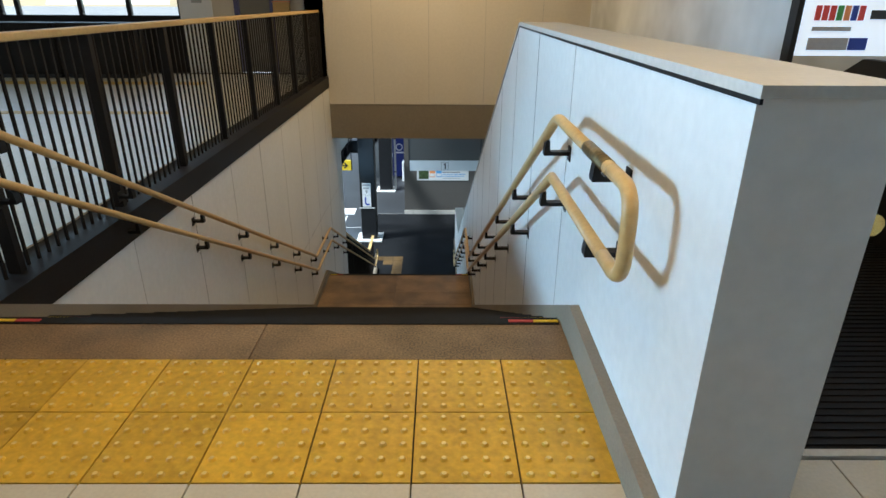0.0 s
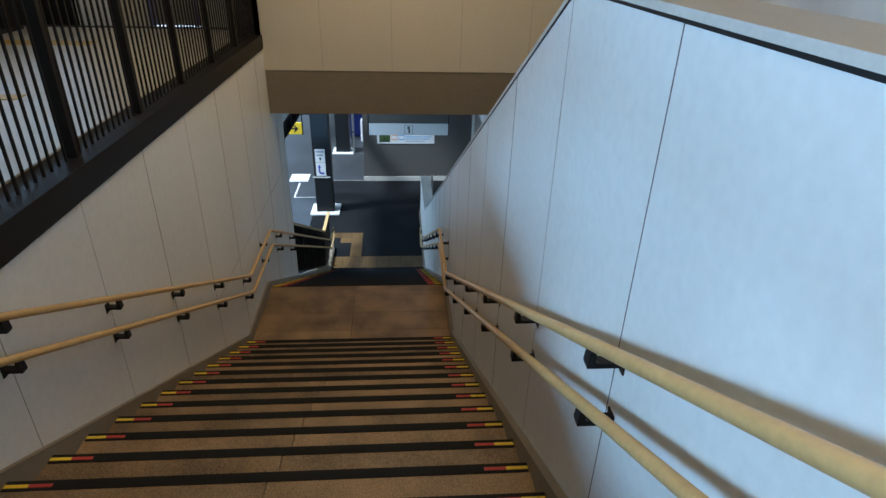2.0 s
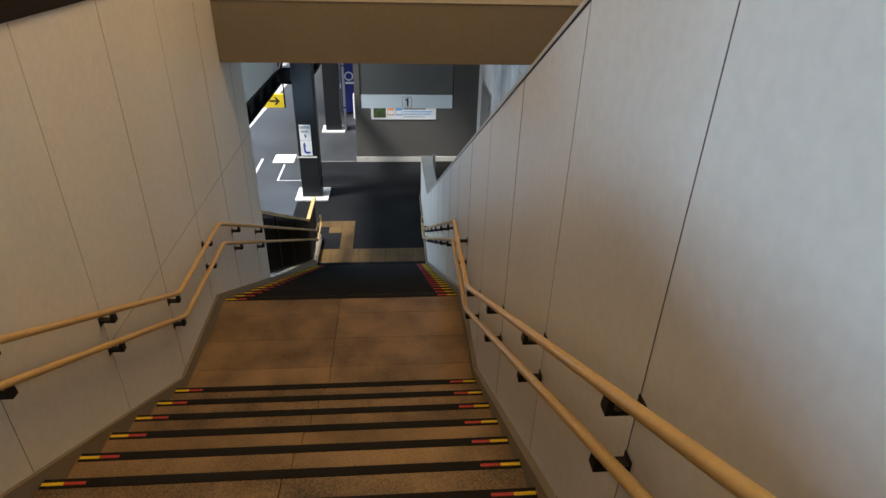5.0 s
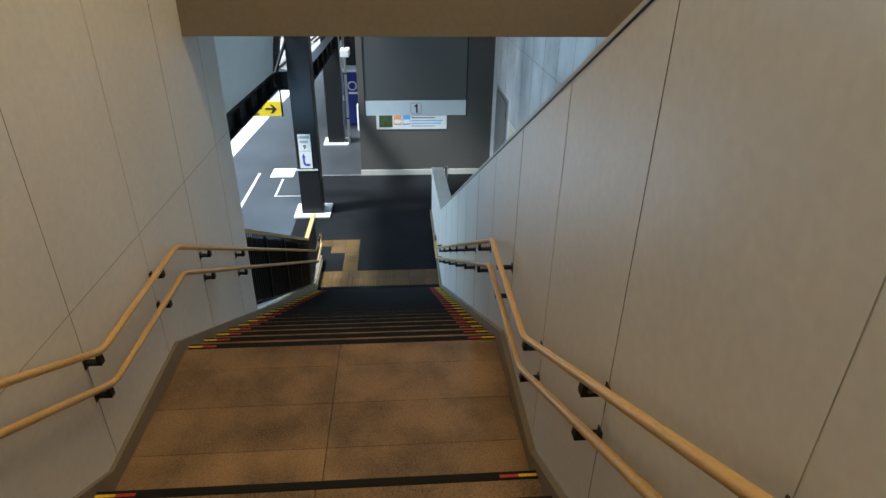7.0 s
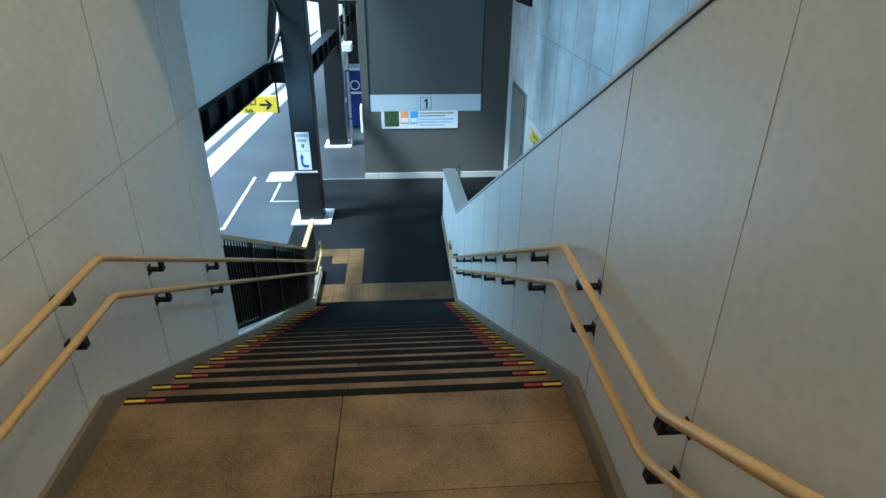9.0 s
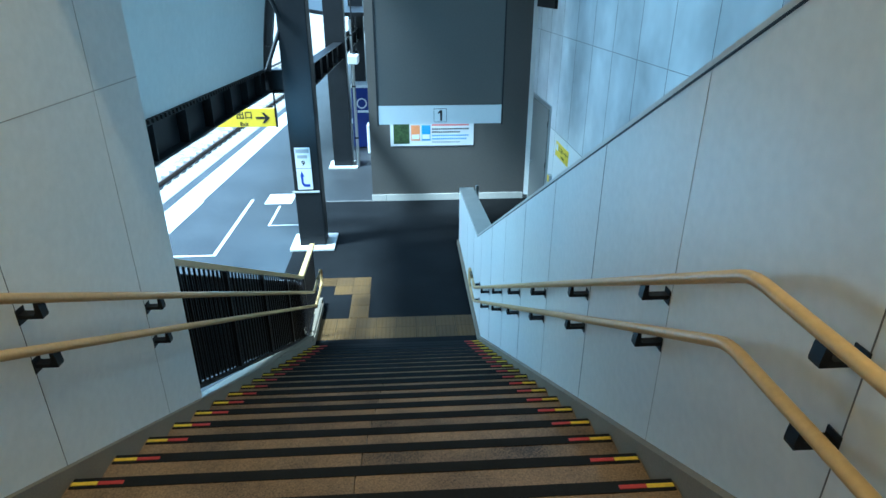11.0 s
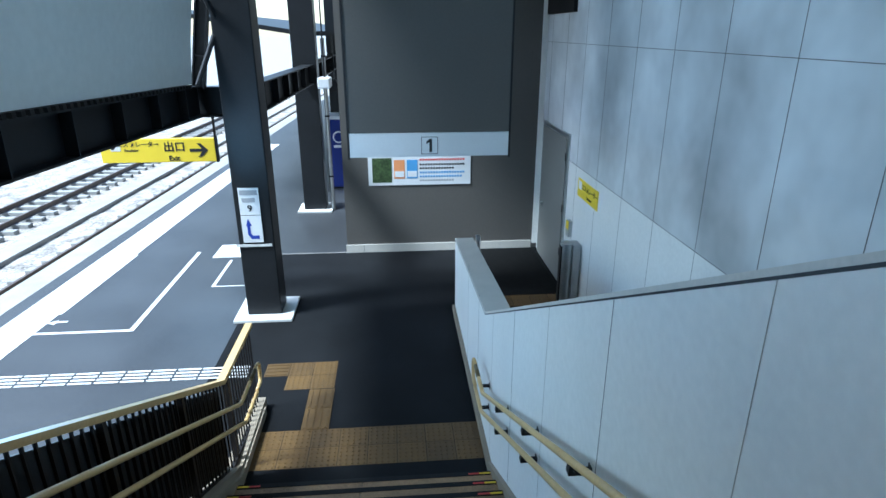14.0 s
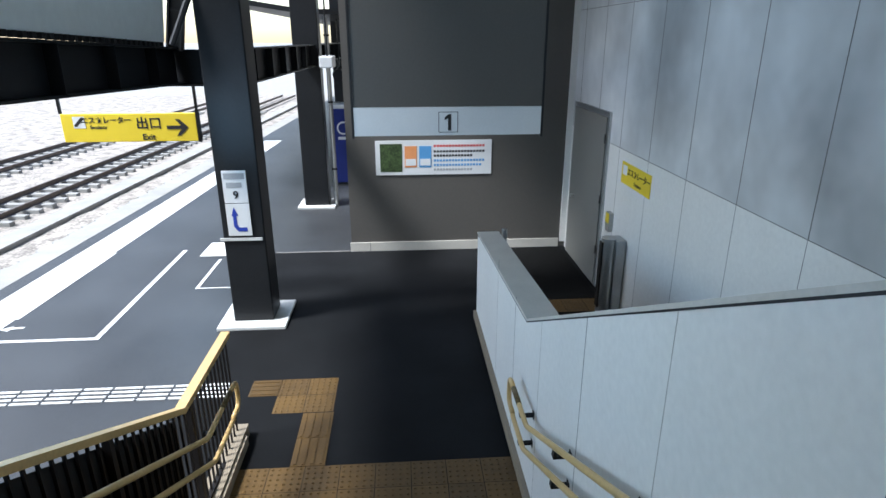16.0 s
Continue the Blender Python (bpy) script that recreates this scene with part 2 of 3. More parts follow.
# Thin black strip that draws the shadow gap below the coping
part("cap_shadow_line", prism(bmesh.new(), [(y, z - 0.010) for y, z in cap] + [(y, z) for y, z in cap[::-1]], XR - 0.0035, XR + 0.002), M_BRKT, wall_r, "dark strip drawn for the shadow gap under the coping")


def top_r(y):
    (a, za), (b, zb) = TOP_SLOPE
    return za if y < a else zb if y > b else za + (zb - za) * (y - a) / (b - a)


def floor_z(y):
    """Height of the stairs' nosing line."""
    if y < UP_EDGE:
        return 0.0
    if y < UP_EDGE + RUN * N_UP:
        return max(LAND, -RISE * (y - UP_EDGE) / RUN - 0.06)
    if y < LOW_EDGE:
        return LAND
    return max(PLAT, LAND - RISE * (y - LOW_EDGE) / RUN - 0.06)


JOINTS_R = [0.60 + 0.90 * k for k in range(0, 17)]
for i, y in enumerate(JOINTS_R):
    bm = B(XR - 0.0015, XR + 0.003, y - (0.0018 if i % 2 else 0.0010), y + (0.0018 if i % 2 else 0.0010), floor_z(y) + 0.06, top_r(y) - 0.002)
    part("panel_joint", bm, M_JOINT if i % 2 else M_SEAM, wall_r)

# left wall: full height up to the concourse floor, then under the lintel to the open side
WL_END, LINT_Y = 9.18, 8.34
prof = [(-3.0, -0.2), (-3.0, -0.12), (LINT_Y, -0.12), (LINT_Y, 3.2), (WL_END, 3.2), (WL_END, PLAT - 0.3), (6.0, LAND - 0.4), (0.0, -0.6)]
wall_l = setting("wall_left", prism(bmesh.new(), prof, XL - 0.3, XL), M_WALL, "off-white painted panel wall beside the stairs")
for k in range(1, 10):
    y = 0.61 + 0.90 * k
    if y < WL_END:
        part("panel_joint", B(XL - 0.003, XL + 0.0015, y - 0.0012, y + 0.0012, floor_z(y) + 0.06, -0.13 if y < LINT_Y else 3.0), M_SEAM if k % 2 else M_JOINT, wall_l)
part("panel_joint", B(XL - 0.003, XL + 0.0015, 5.115, WL_END, -1.977, -1.973), M_SEAM, wall_l)

# lintel wall across the stairs
lint = setting("wall_lintel", B(XL - 0.3, XE, LINT_Y, LINT_Y + 0.42, -0.41, 3.2), M_CREAM, "cream panel wall above the stair opening")
part("lintel_beam", B(XL + 0.002, XE - 0.002, LINT_Y + 0.01, LINT_Y + 0.42, -0.995, -0.412), M_LINTEL, lint, "brown painted beam under the cream wall")
for x in (-1.02, -0.10, 0.82, 1.74):
    part("panel_joint", B(x - 0.003, x + 0.003, LINT_Y - 0.0015, LINT_Y + 0.003, -0.395, 3.1), M_SEAM, lint)

# far right wall, end wall, concourse shell
wall_e = setting("wall_east", B(XE, XE + 0.3, -6.0, 19.6, PLAT - 0.3, 3.2), M_WALL2, "white wall panels with grey damp stains")
for z in (-4.12, -2.38, -0.5):
    part("panel_joint", B(XE - 0.0025, XE + 0.003, 8.84, 19.3, z - 0.003, z + 0.003), M_JOINT, wall_e)
for k in range(11):
    y = 9.63 + 0.93 * k
    part("panel_joint", B(XE - 0.0025, XE + 0.003, y - 0.003, y + 0.003, PLAT + 0.1, -0.3), M_JOINT, wall_e)
FW = 19.28
part("lower_panel", B(XE - 0.0015, XE + 0.0005, 8.9, 19.3, PLAT + 0.01, -4.122), M_WALL, wall_e, "cleaner white lower panel")
wall_n = setting("wall_north", B(-1.21, XE, FW, FW + 4.0, PLAT - 0.05, 0.6), M_GREY, "grey clad machine-room wall at the platform")
part("baseboard", B(-1.23, 2.38, FW - 0.02, FW - 0.001, PLAT, PLAT + 0.16), M_CAP, wall_n, "pale base strip")
part("corner_trim", B(2.40, XE - 0.002, FW - 0.03, FW - 0.001, PLAT + 0.1, 0.4), M_WALL, wall_n, "white corner trim")
for x in (-0.89, 1.0):
    part("base_joint", B(x - 0.004, x + 0.004, FW - 0.023, FW - 0.0195, PLAT, PLAT + 0.16), M_JOINT, wall_n)

setting("ceiling", B(-14.0, 2.83, -6.0, 9.6, 3.2, 3.4), M_CEIL, "pale ceiling panels over the concourse", "ceiling")
setting("ceiling_lower", B(-2.2, 2.8, LINT_Y + 0.42, 26.0, 0.62, 0.8), M_CEIL, "pale soffit over the lower stairs", "ceiling")
setting("wall_south", B(-14.0, 2.8, -6.2, -6.0, -0.2, 3.2), M_CREAM, "cream wall behind the concourse")
# Unseen wall, its opening added to make room for the fill lamp
west = setting("wall_west", B(-14.2, -14.0, -6.2, -0.9, -0.2, 3.4), M_CREAM, "unseen cream wall beside the concourse with an opening for the fill light")
part("wall_piece", B(-14.2, -14.0, 4.5, 9.5, -0.2, 3.4), M_CREAM, west)
part("wall_piece", B(-14.2, -14.0, -0.9, 4.5, -0.2, 0.7), M_CREAM, west)
part("wall_piece", B(-14.2, -14.0, -0.9, 4.5, 2.7, 3.4), M_CREAM, west)

# concourse floor
M_GAP = mat("tile_bed", (0.03, 0.027, 0.024), 0.9, bump=0)
setting("floor_concourse", prism(bmesh.new(), [(-14, -6), (XE - 0.01, -6), (XE - 0.01, -0.005), (SR, -0.005), (SR, -0.02), (XL - 0.02, -0.02), (XL - 0.02, 9.3), (-14, 9.3)], -0.25, -0.012, "z"), M_GAP, "concourse floor bed under pale tiles", "floor")

# ---- staircase ----
stairs = thing("staircase", (0, 0, 0), "brown stone staircase with dark anti-slip nosings", "stairs", kind="structure")
SEAM = -0.62
me_body = mesh_of("step", B(SL - 0.01, SR + 0.01, -RUN - 0.02, -0.004, -RISE - 0.2, -0.03), M_STONE)
me_sa = mesh_of("stone_slab", B(SL, SEAM - 0.0015, -RUN, 0, -0.03, 0, bevel=0.003), M_STONE)
me_sb = mesh_of("stone_slab", B(SEAM + 0.0015, SR, -RUN, 0, -0.03, 0, bevel=0.003), M_STONE)
me_st = mesh_of("anti_slip_strip", B(SL + 0.01, SR - 0.008, -0.05, -0.001, -0.02, 0.004), M_STRIP)
me_ri = mesh_of("riser_edge", B(SL + 0.01, SR - 0.008, -0.003, 0.004, -0.03, 0.003), M_STRIP)
me_r = mesh_of("red_mark", B(-0.05, 0.05, -0.036, -0.018, 0, 0.0065), M_RED)
me_y = mesh_of("yellow_mark", B(-0.05, 0.05, -0.036, -0.018, 0, 0.0065), M_YEL)


def step(y, z, slab=True):
    s = part("step", me_body, None, stairs)
    s.location = (0, y, z)
    for nm, me in (("stone_slab", me_sa), ("stone_slab", me_sb), ("anti_slip_strip", me_st), ("riser_edge", me_ri)):
        part(nm, me, None, s)
    for nm, me, x in (("red_mark", me_r, 0.408), ("yellow_mark", me_y, 0.510), ("red_mark", me_r, -1.593), ("yellow_mark", me_y, -1.695)):
        part(nm, me, None, s).location = (x, 0, 0)


for k in range(N_UP):
    step(UP_EDGE + RUN * k, -RISE * k)
for k in range(N_LOW):
    step(LOW_EDGE + RUN * k, LAND - RISE * k)
land = part("landing", B(SL - 0.01, SR + 0.01, UP_EDGE + RUN * (N_UP - 1) - 0.02, LOW_EDGE - RUN, LAND - 0.25, LAND - 0.03), M_STONE, stairs)
y0, y1 = UP_EDGE + RUN * (N_UP - 1), LOW_EDGE - RUN
for i in range(3):
    for xa, xb in ((SL, SEAM - 0.0015), (SEAM + 0.0015, SR)):
        a, b = y0 + (y1 - y0) * i / 3, y0 + (y1 - y0) * (i + 1) / 3
        part("stone_slab", B(xa, xb, a + 0.0015, b - 0.0015, LAND - 0.03, LAND, bevel=0.003), M_STONE, land)


def skirting(name, xa, xb):
    line = [(-0.8, 0.0), (UP_EDGE - 0.14, 0.0), (UP_EDGE + RUN * (N_UP - 1) + 0.2, LAND), (LOW_EDGE - 0.14, LAND), (STAIR_END + 0.2, PLAT), (WALL_END if xa > 0 else STAIR_END + 1.3, PLAT)]
    top = [(y, z + (0.14 if i in (1, 3) else 0.10)) for i, (y, z) in enumerate(line)]
    bot = [(y, z - 0.45) for y, z in line]
    setting(name, prism(bmesh.new(), top + bot[::-1], xa, xb), M_SKIRT, "brown-grey stone skirting stepping down along the stairs", "skirting")


skirting("skirting_right", SR, XR + 0.01)
skirting("skirting_left", XL - 0.01, SL)

# ---- handrails ----
RZ, RZ2 = 0.818, 0.588
S = RISE / RUN


def rail_line(x, h, start, end, low):
    late = 0.025 if h < 0.7 else 0.0
    a, b = 0.335 + late, 0.335 + late + (N_UP * RISE) / S
    c = 7.20 + 1.5 * late
    d = low
    return [(x, start, h), (x, a, h), (x, b, LAND + h), (x, c, LAND + h), (x, d, LAND + h - S * (d - c)), (x, end, LAND + h - S * (d - c))]


def handrail(name, x, wall_x, start, end, low):
    t = thing(name, (x, 0, 0), "double wooden handrail on black wall brackets", "handrail", "stair handrails")
    t.location = (0, 0, 0)
    up, lo = rail_line(x, RZ, start, end, low), rail_line(x, RZ2, start, end, low + 0.07)
    ring = lo[::-1] + [(x, start - 0.16, RZ2), (x, start - 0.16, RZ)] + up
    full = rounded(lo[::-1][:-1], 0.06)
    part("lower_rail", tube(bmesh.new(), full + [Vector(lo[0])], 0.019), M_RAIL, t)
    part("upper_rail", tube(bmesh.new(), rounded(up, 0.06), 0.019), M_RAIL, t)
    for yy, zz, s in ((start, 0.0, -1), (end, up[-1][2] - RZ, 1)):
        p = [(x, yy, zz + RZ), (x, yy + s * 0.17, zz + RZ), (x, yy + s * 0.17, zz + RZ2), (x, yy, zz + RZ2)]
        part("return_bend", tube(bmesh.new(), rounded(p, 0.12, 8), 0.019), M_RAIL, t)
        part("braille_plate", tube(bmesh.new(), [(x, yy + 0.02 - s * 0.24, zz + RZ), (x, yy + 0.02 - s * 0.02, zz + RZ)], 0.0205), M_BRASS, t, "worn dark brass plate on the rail")
    s = 1 if wall_x > x else -1
    w = abs(wall_x - x)
    bm = bmesh.new()
    prism(bm, [(0.002 * s, -0.014), (0.016 * s, -0.014), (0.018 * s, -0.052), (0.026 * s, -0.060), (w * s, -0.060), (w * s, -0.076), (-0.004 * s, -0.076), (-0.006 * s, -0.066), (-0.002 * s, -0.03)], -0.019, 0.019, "y")
    box(bm, *sorted(((w - 0.004) * s, w * s)), -0.024, 0.024, -0.10, -0.04)
    me = mesh_of("bracket", bm, M_BRKT)
    for line in (up, lo):
        ys = [-0.22] + [0.55 + 0.91 * k for k in range(40)]
        for y in ys:
            if y > end - 0.02:
                break
            if s < 0 and WL_END < y < 13.0:
                continue
            for (_, ya, za), (_, yb, zb) in zip(line, line[1:]):
                if ya <= y <= yb:
                    part("bracket", me, None, t).location = (x, y, za + (zb - za) * (y - ya) / (yb - ya))
                    break
    return t


handrail("handrail", 0.507, XR, -0.40, 13.55, 13.07)
handrail("handrail", -1.702, XL, -0.40, 13.71, 13.14)


# ---- upper balustrade on the concourse edge ----
def balustrade():
    t = thing("balustrade", (0, 0, 0), "dark bronze metal balustrade with a wooden top rail", "balustrade")
    x = XL - 0.10
    y0, y1 = -2.24, LINT_Y - 0.01
    part("top_rail", B(x - 0.03, x + 0.03, y0, y1, 1.03, 1.07, bevel=0.008), M_RAIL, t, "pale wooden top rail")
    part("bottom_beam", B(x - 0.04, XL + 0.015, y0, y1, -0.135, 0.035), M_BLACK, t)
    mp = mesh_of("post", B(-0.03, 0.03, -0.022, 0.022, 0.035, 1.03, bevel=0.003), M_BLACK)
    mb = mesh_of("baluster", B(-0.006, 0.006, -0.007, 0.007, 0.035, 1.03), M_BLACK)
    n = int((y1 - y0) / 0.08)
    for i in range(n + 1):
        y = y0 + 0.03 + i * 0.08
        part("post" if i % 12 == 0 else "baluster", mp if i % 12 == 0 else mb, None, t).location = (x, y, 0)


balustrade()


# ---- lower balustrade between stairs and platform ----
def lower_balustrade():
    t = thing("balustrade_lower", (0, 0, 0), "dark metal balustrade with wooden top rail between stairs and platform", "balustrade")
    x = -1.86
    A, Bp, C = (WL_END, -5.19 + S * (13.16 - WL_END)), (13.16, -5.19), (14.27, -5.19)
    pth = [(A[0], A[1]), Bp, C]
    for (ya, za), (yb, zb) in zip(pth, pth[1:]):
        part("top_rail", prism(bmesh.new(), [(ya, za), (yb, zb), (yb, zb + 0.045), (ya, za + 0.045)], x - 0.035, x + 0.035), M_RAIL, t, "pale wooden top rail")
    def top(y):
        return Bp[1] if y > Bp[0] else A[1] + (Bp[1] - A[1]) * (y - A[0]) / (Bp[0] - A[0])
    def low(y):
        return max(PLAT + 0.06, LAND - S * (y - LOW_EDGE) + 0.10)
    part("screen_panel", prism(bmesh.new(), [(WL_END, low(WL_END) + 0.035), (13.1, low(13.1) + 0.035), (13.1, top(13.1) - 0.05), (WL_END, top(WL_END) - 0.05)], x - 0.05, x - 0.035), M_MESH, t, "dark ribbed screen panel")

    y = WL_END + 0.06
    while y < 13.08:
        part("rib", B(x - 0.035, x - 0.027, y, y + 0.02, low(y) + 0.05, top(y) - 0.06), M_MESH, t)
        y += 0.085
    part("lower_bar", prism(bmesh.new(), [(WL_END, low(WL_END)), (13.1, low(13.1)), (14.24, low(14.24)), (14.24, low(14.24) + 0.03), (13.1, low(13.1) + 0.03), (WL_END, low(WL_END) + 0.03)], x - 0.02, x + 0.02), M_BLACK, t)
    i = 0
    y = WL_END + 0.03
    while y < 14.24:
        post = i % 12 == 0
        r = 0.02 if post else 0.007
        part("post" if post else "baluster", B(x - r, x + r, y - r, y + r, low(y), top(y)), M_BLACK, t)
        y += 0.085
        i += 1


lower_balustrade()
setting("kerb_platform", prism(bmesh.new(), [(WL_END, PLAT - 0.1), (WL_END, LAND - S * (WL_END - LOW_EDGE)), (13.2, PLAT + 0.12), (14.32, PLAT + 0.12), (14.32, PLAT - 0.1)], XL - 0.16, XL), M_SKIRT, "stone kerb under the lower balustrade", "kerb")

# ---- platform ----
EDGE, LEAN = -6.71, 0.055       # the track side runs at a slight angle to the stairs


def along(x, y):
    """x of a line beside the track that passes x at y = 17."""
    return x + LEAN * (y - 17.0)


def strip(bm, xa, xb, ya, yb, z0, z1):
    """A strip parallel to the track."""
    return prism(bm, [(along(xa, ya), ya), (along(xb, ya), ya), (along(xb, yb), yb), (along(xa, yb), yb)], z0, z1, "z")


plat = setting("platform", prism(bmesh.new(), [(along(EDGE, -25), -25), (XL - 0.3, -25), (XL - 0.3, 9.0), (XE + 0.02, 9.0), (XE + 0.02, 60), (along(EDGE, 60), 60)], PLAT - 1.3, PLAT, "z"), M_ASPH, "dark asphalt platform surface", "platform")
# Thin sheet over the platform, coloured dark where shade falls
part("shaded_paving", B(-2.62, XE - 0.01, STAIR_END, FW - 0.001, PLAT - 0.002, PLAT + 0.003), M_ASPH2, plat, "asphalt sheet darkened for the shade before the stairs")
part("edge_kerb", strip(bmesh.new(), EDGE - 0.05, EDGE + 0.44, -25, 60, PLAT - 0.06, PLAT + 0.004), M_CONC, plat, "pale concrete platform edge")


def line(x0, x1, y0, y1, z=0.004, m=None, nm="painted_line", label=""):
    return part(nm, B(x0, x1, y0, y1, PLAT - 0.002, PLAT + z), m or M_LINE, plat, label)


def slant(x0, x1, y0, y1):
    return part("painted_line", strip(bmesh.new(), x0, x1, y0, y1, PLAT - 0.002, PLAT + 0.004), M_LINE, plat)


slant(-5.42, -5.36, 17.0, 19.5)
line(-4.13, -4.06, 16.37, 19.55)
line(-5.56, -4.06, 16.31, 16.37)
line(-5.56, -5.36, 16.96, 17.0)
slant(-5.56, -5.51, 16.37, 16.96)
line(-3.39, -3.34, 17.85, 19.05)
line(-3.39, -2.7, 17.82, 17.85)
line(-3.75, -3.12, 19.2, 19.9, 0.012, M_PLATE, "hatch_cover", "pale square inspection cover")
line(-2.5, -1.2, 19.28, 19.32, 0.003, M_JOINT, "expansion_joint")
arrow = bmesh.new()
prism(arrow, [(-5.43, 16.67), (-5.30, 16.76), (-5.30, 16.72), (-5.15, 16.73), (-5.15, 16.68), (-5.30, 16.67), (-5.30, 16.61)], PLAT, PLAT + 0.004, "z")
part("painted_arrow", arrow, M_LINE, plat)
# ---- tactile paving at the platform ----
def bar_tile_bm(s=0.3):
    bm = B(-s / 2 + 0.002, s / 2 - 0.002, -s / 2 + 0.002, s / 2 - 0.002, -0.01, 0.004)
    for i in range(4):
        x = (-1.5 + i) * 0.075
        box(bm, x - 0.013, x + 0.013, -0.135, 0.135, 0.004, 0.010)
    return bm


def dot_tile_bm(x0=-0.15, x1=0.15):
    bm = B(x0 + 0.0026, x1 - 0.0026, -0.1474, 0.1474, -0.012, 0.0)
    for i in range(5):
        for j in range(5):
            x = -0.12 + 0.06 * i
            if x0 + 0.012 < x < x1 - 0.012:
                m = Matrix.Translation((x, -0.12 + 0.06 * j, 0.0035))
                bmesh.ops.create_cone(bm, cap_ends=True, segments=9, radius1=0.0135, radius2=0.0070, depth=0.009, matrix=m)
    return bm


tactile = thing("tactile_paving", (0, 0, PLAT), "yellow tactile guide paving set in the platform", "tactile paving", kind="structure")
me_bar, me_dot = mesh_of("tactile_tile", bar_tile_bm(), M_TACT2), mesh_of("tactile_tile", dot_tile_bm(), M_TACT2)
bm = bmesh.new()
for i in range(4):
    box(bm, (-1.5 + i) * 0.075 - 0.017, (-1.5 + i) * 0.075 + 0.017, -0.14, 0.14, -0.006, 0.004)
me_white = mesh_of("tactile_tile", bm, M_LINE)
me_wdot = mesh_of("tactile_tile", dot_tile_bm(), M_LINE)
Y_BAND = 13.24


def tac(me, x, y, turn=0, long=1.0):
    o = part("tactile_tile", me, None, tactile)
    o.location, o.rotation_euler, o.scale = (x, y, 0.004), (0, 0, radians(turn)), (1.0, long, 1.0)


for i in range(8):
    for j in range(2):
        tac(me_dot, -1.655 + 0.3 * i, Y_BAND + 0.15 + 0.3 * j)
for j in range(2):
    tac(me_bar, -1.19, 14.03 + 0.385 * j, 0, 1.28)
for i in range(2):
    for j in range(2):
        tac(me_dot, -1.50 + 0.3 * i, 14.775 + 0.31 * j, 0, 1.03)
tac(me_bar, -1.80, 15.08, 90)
for i in range(10):
    tac(me_white, -2.30 - 0.31 * i, 15.08, 90)
for i in range(70):
    tac(me_wdot, along(-5.85, 10.5 + 0.3 * i), 10.5 + 0.3 * i, -3.15)
    tac(me_wdot, along(-5.55, 10.5 + 0.3 * i), 10.5 + 0.3 * i, -3.15)


# ---- upper floor tiles ----
fl = thing("floor_tiles", (0, 0, 0), "pale stone floor tiles and yellow tactile tiles at the stair head", "floor", kind="structure")
me_yd, me_ye = mesh_of("tactile_tile", dot_tile_bm(), M_TACT), mesh_of("tactile_tile", dot_tile_bm(-0.15, 0.125), M_TACT)
for me in (me_yd, me_ye):
    me.materials.append(M_TACTW)
    for f in me.polygons:
        if f.center.z > 0.0075:
            f.material_index = 1
me_ct = mesh_of("floor_tile", B(-0.148, 0.148, -0.148, 0.148, -0.012, 0, bevel=0.002), M_TILE)
me_cte = mesh_of("floor_tile", B(-0.148, 0.123, -0.148, 0.148, -0.012, 0, bevel=0.002), M_TILE)
for j in range(2):
    for i in range(8):
        x = 0.45 - 0.3 * i
        part("tactile_tile", me_ye if i == 0 else me_yd, None, fl).location = (x, -0.15 - 0.3 * j, 0)
for j in range(7):
    for i in range(9):
        x = 0.45 - 0.3 * i
        part("floor_tile", me_cte if i == 0 else me_ct, None, fl).location = (x, -0.75 - 0.3 * j, 0)
for j in range(5):
    for i in range(5):
        part("floor_tile", me_ct, None, fl).location = (1.05 + 0.3 * i, -0.66 - 0.3 * j, 0)
bm = bmesh.new()
rng = random.Random(3)
for i in range(30):
    for j in range(26):
        x, y = -2.3 - 0.4 * i, -1.2 + 0.4 * j
        box(bm, x - 0.198, x + 0.198, y - 0.198, y + 0.198, -0.012, 0.0)
tl = tagged(part("concourse_tiles", bm, M_TILE), "pale glossy concourse floor tiles", "floor tiles", kind="stuff")
for nm, a in (("guide", (-14, -3.6, 7.55, 7.85)), ("guide", (-14, -3.0, 5.0, 5.15))):
    part("tactile_guide", B(*a, -0.004, 0.006), M_TACT, fl, "yellow tactile guide strip")

# ---- concourse window wall ----
ww = setting("wall_window", B(-14, -8.9, 9.3, 9.5, -0.1, 3.2), M_CREAM, "cream wall with wide windows at the concourse")
part("sill_wall", B(-8.9, -4.46, 9.32, 9.5, -0.1, 0.95), M_BLACK, ww, "dark panel under the windows")
part("pier", B(-4.46, -3.89, 9.28, 9.5, -0.1, 3.2), M_WHITE, ww, "white pier")
part("pier", B(-3.89, -3.5, 9.3, 9.5, -0.1, 3.2), M_CREAM, ww)
part("header", B(-8.9, -4.46, 9.32, 9.5, 2.7, 3.2), M_CREAM, ww)
part("wall_end", B(-2.82, XL - 0.31, 9.3, 9.5, -0.1, 3.2), M_CREAM, ww)
win = thing("window_1", (-6.58, 9.4, 0.95), "wide bright concourse window with dark frames", "window", kind="structure")
for x in (-2.1, -1.05, -0.75, 0.35, 1.2, 2.1):
    part("window_frame", B(x - 0.035, x + 0.035, -0.04, 0.04, 0, 1.75), M_BLACK, win)
for x0, x1 in ((-2.06, -1.09), (-1.01, -0.79), (-0.71, 0.31), (0.39, 1.16), (1.24, 2.06)):
    g = part("pane", B(x0, x1, -0.004, 0.004, 0.0, 1.75), M_GLASS, win)
    g.visible_shadow = False
dr = thing("door_2", (-3.16, 9.4, 0), "grey door in a violet-blue metal frame", "door", kind="structure")
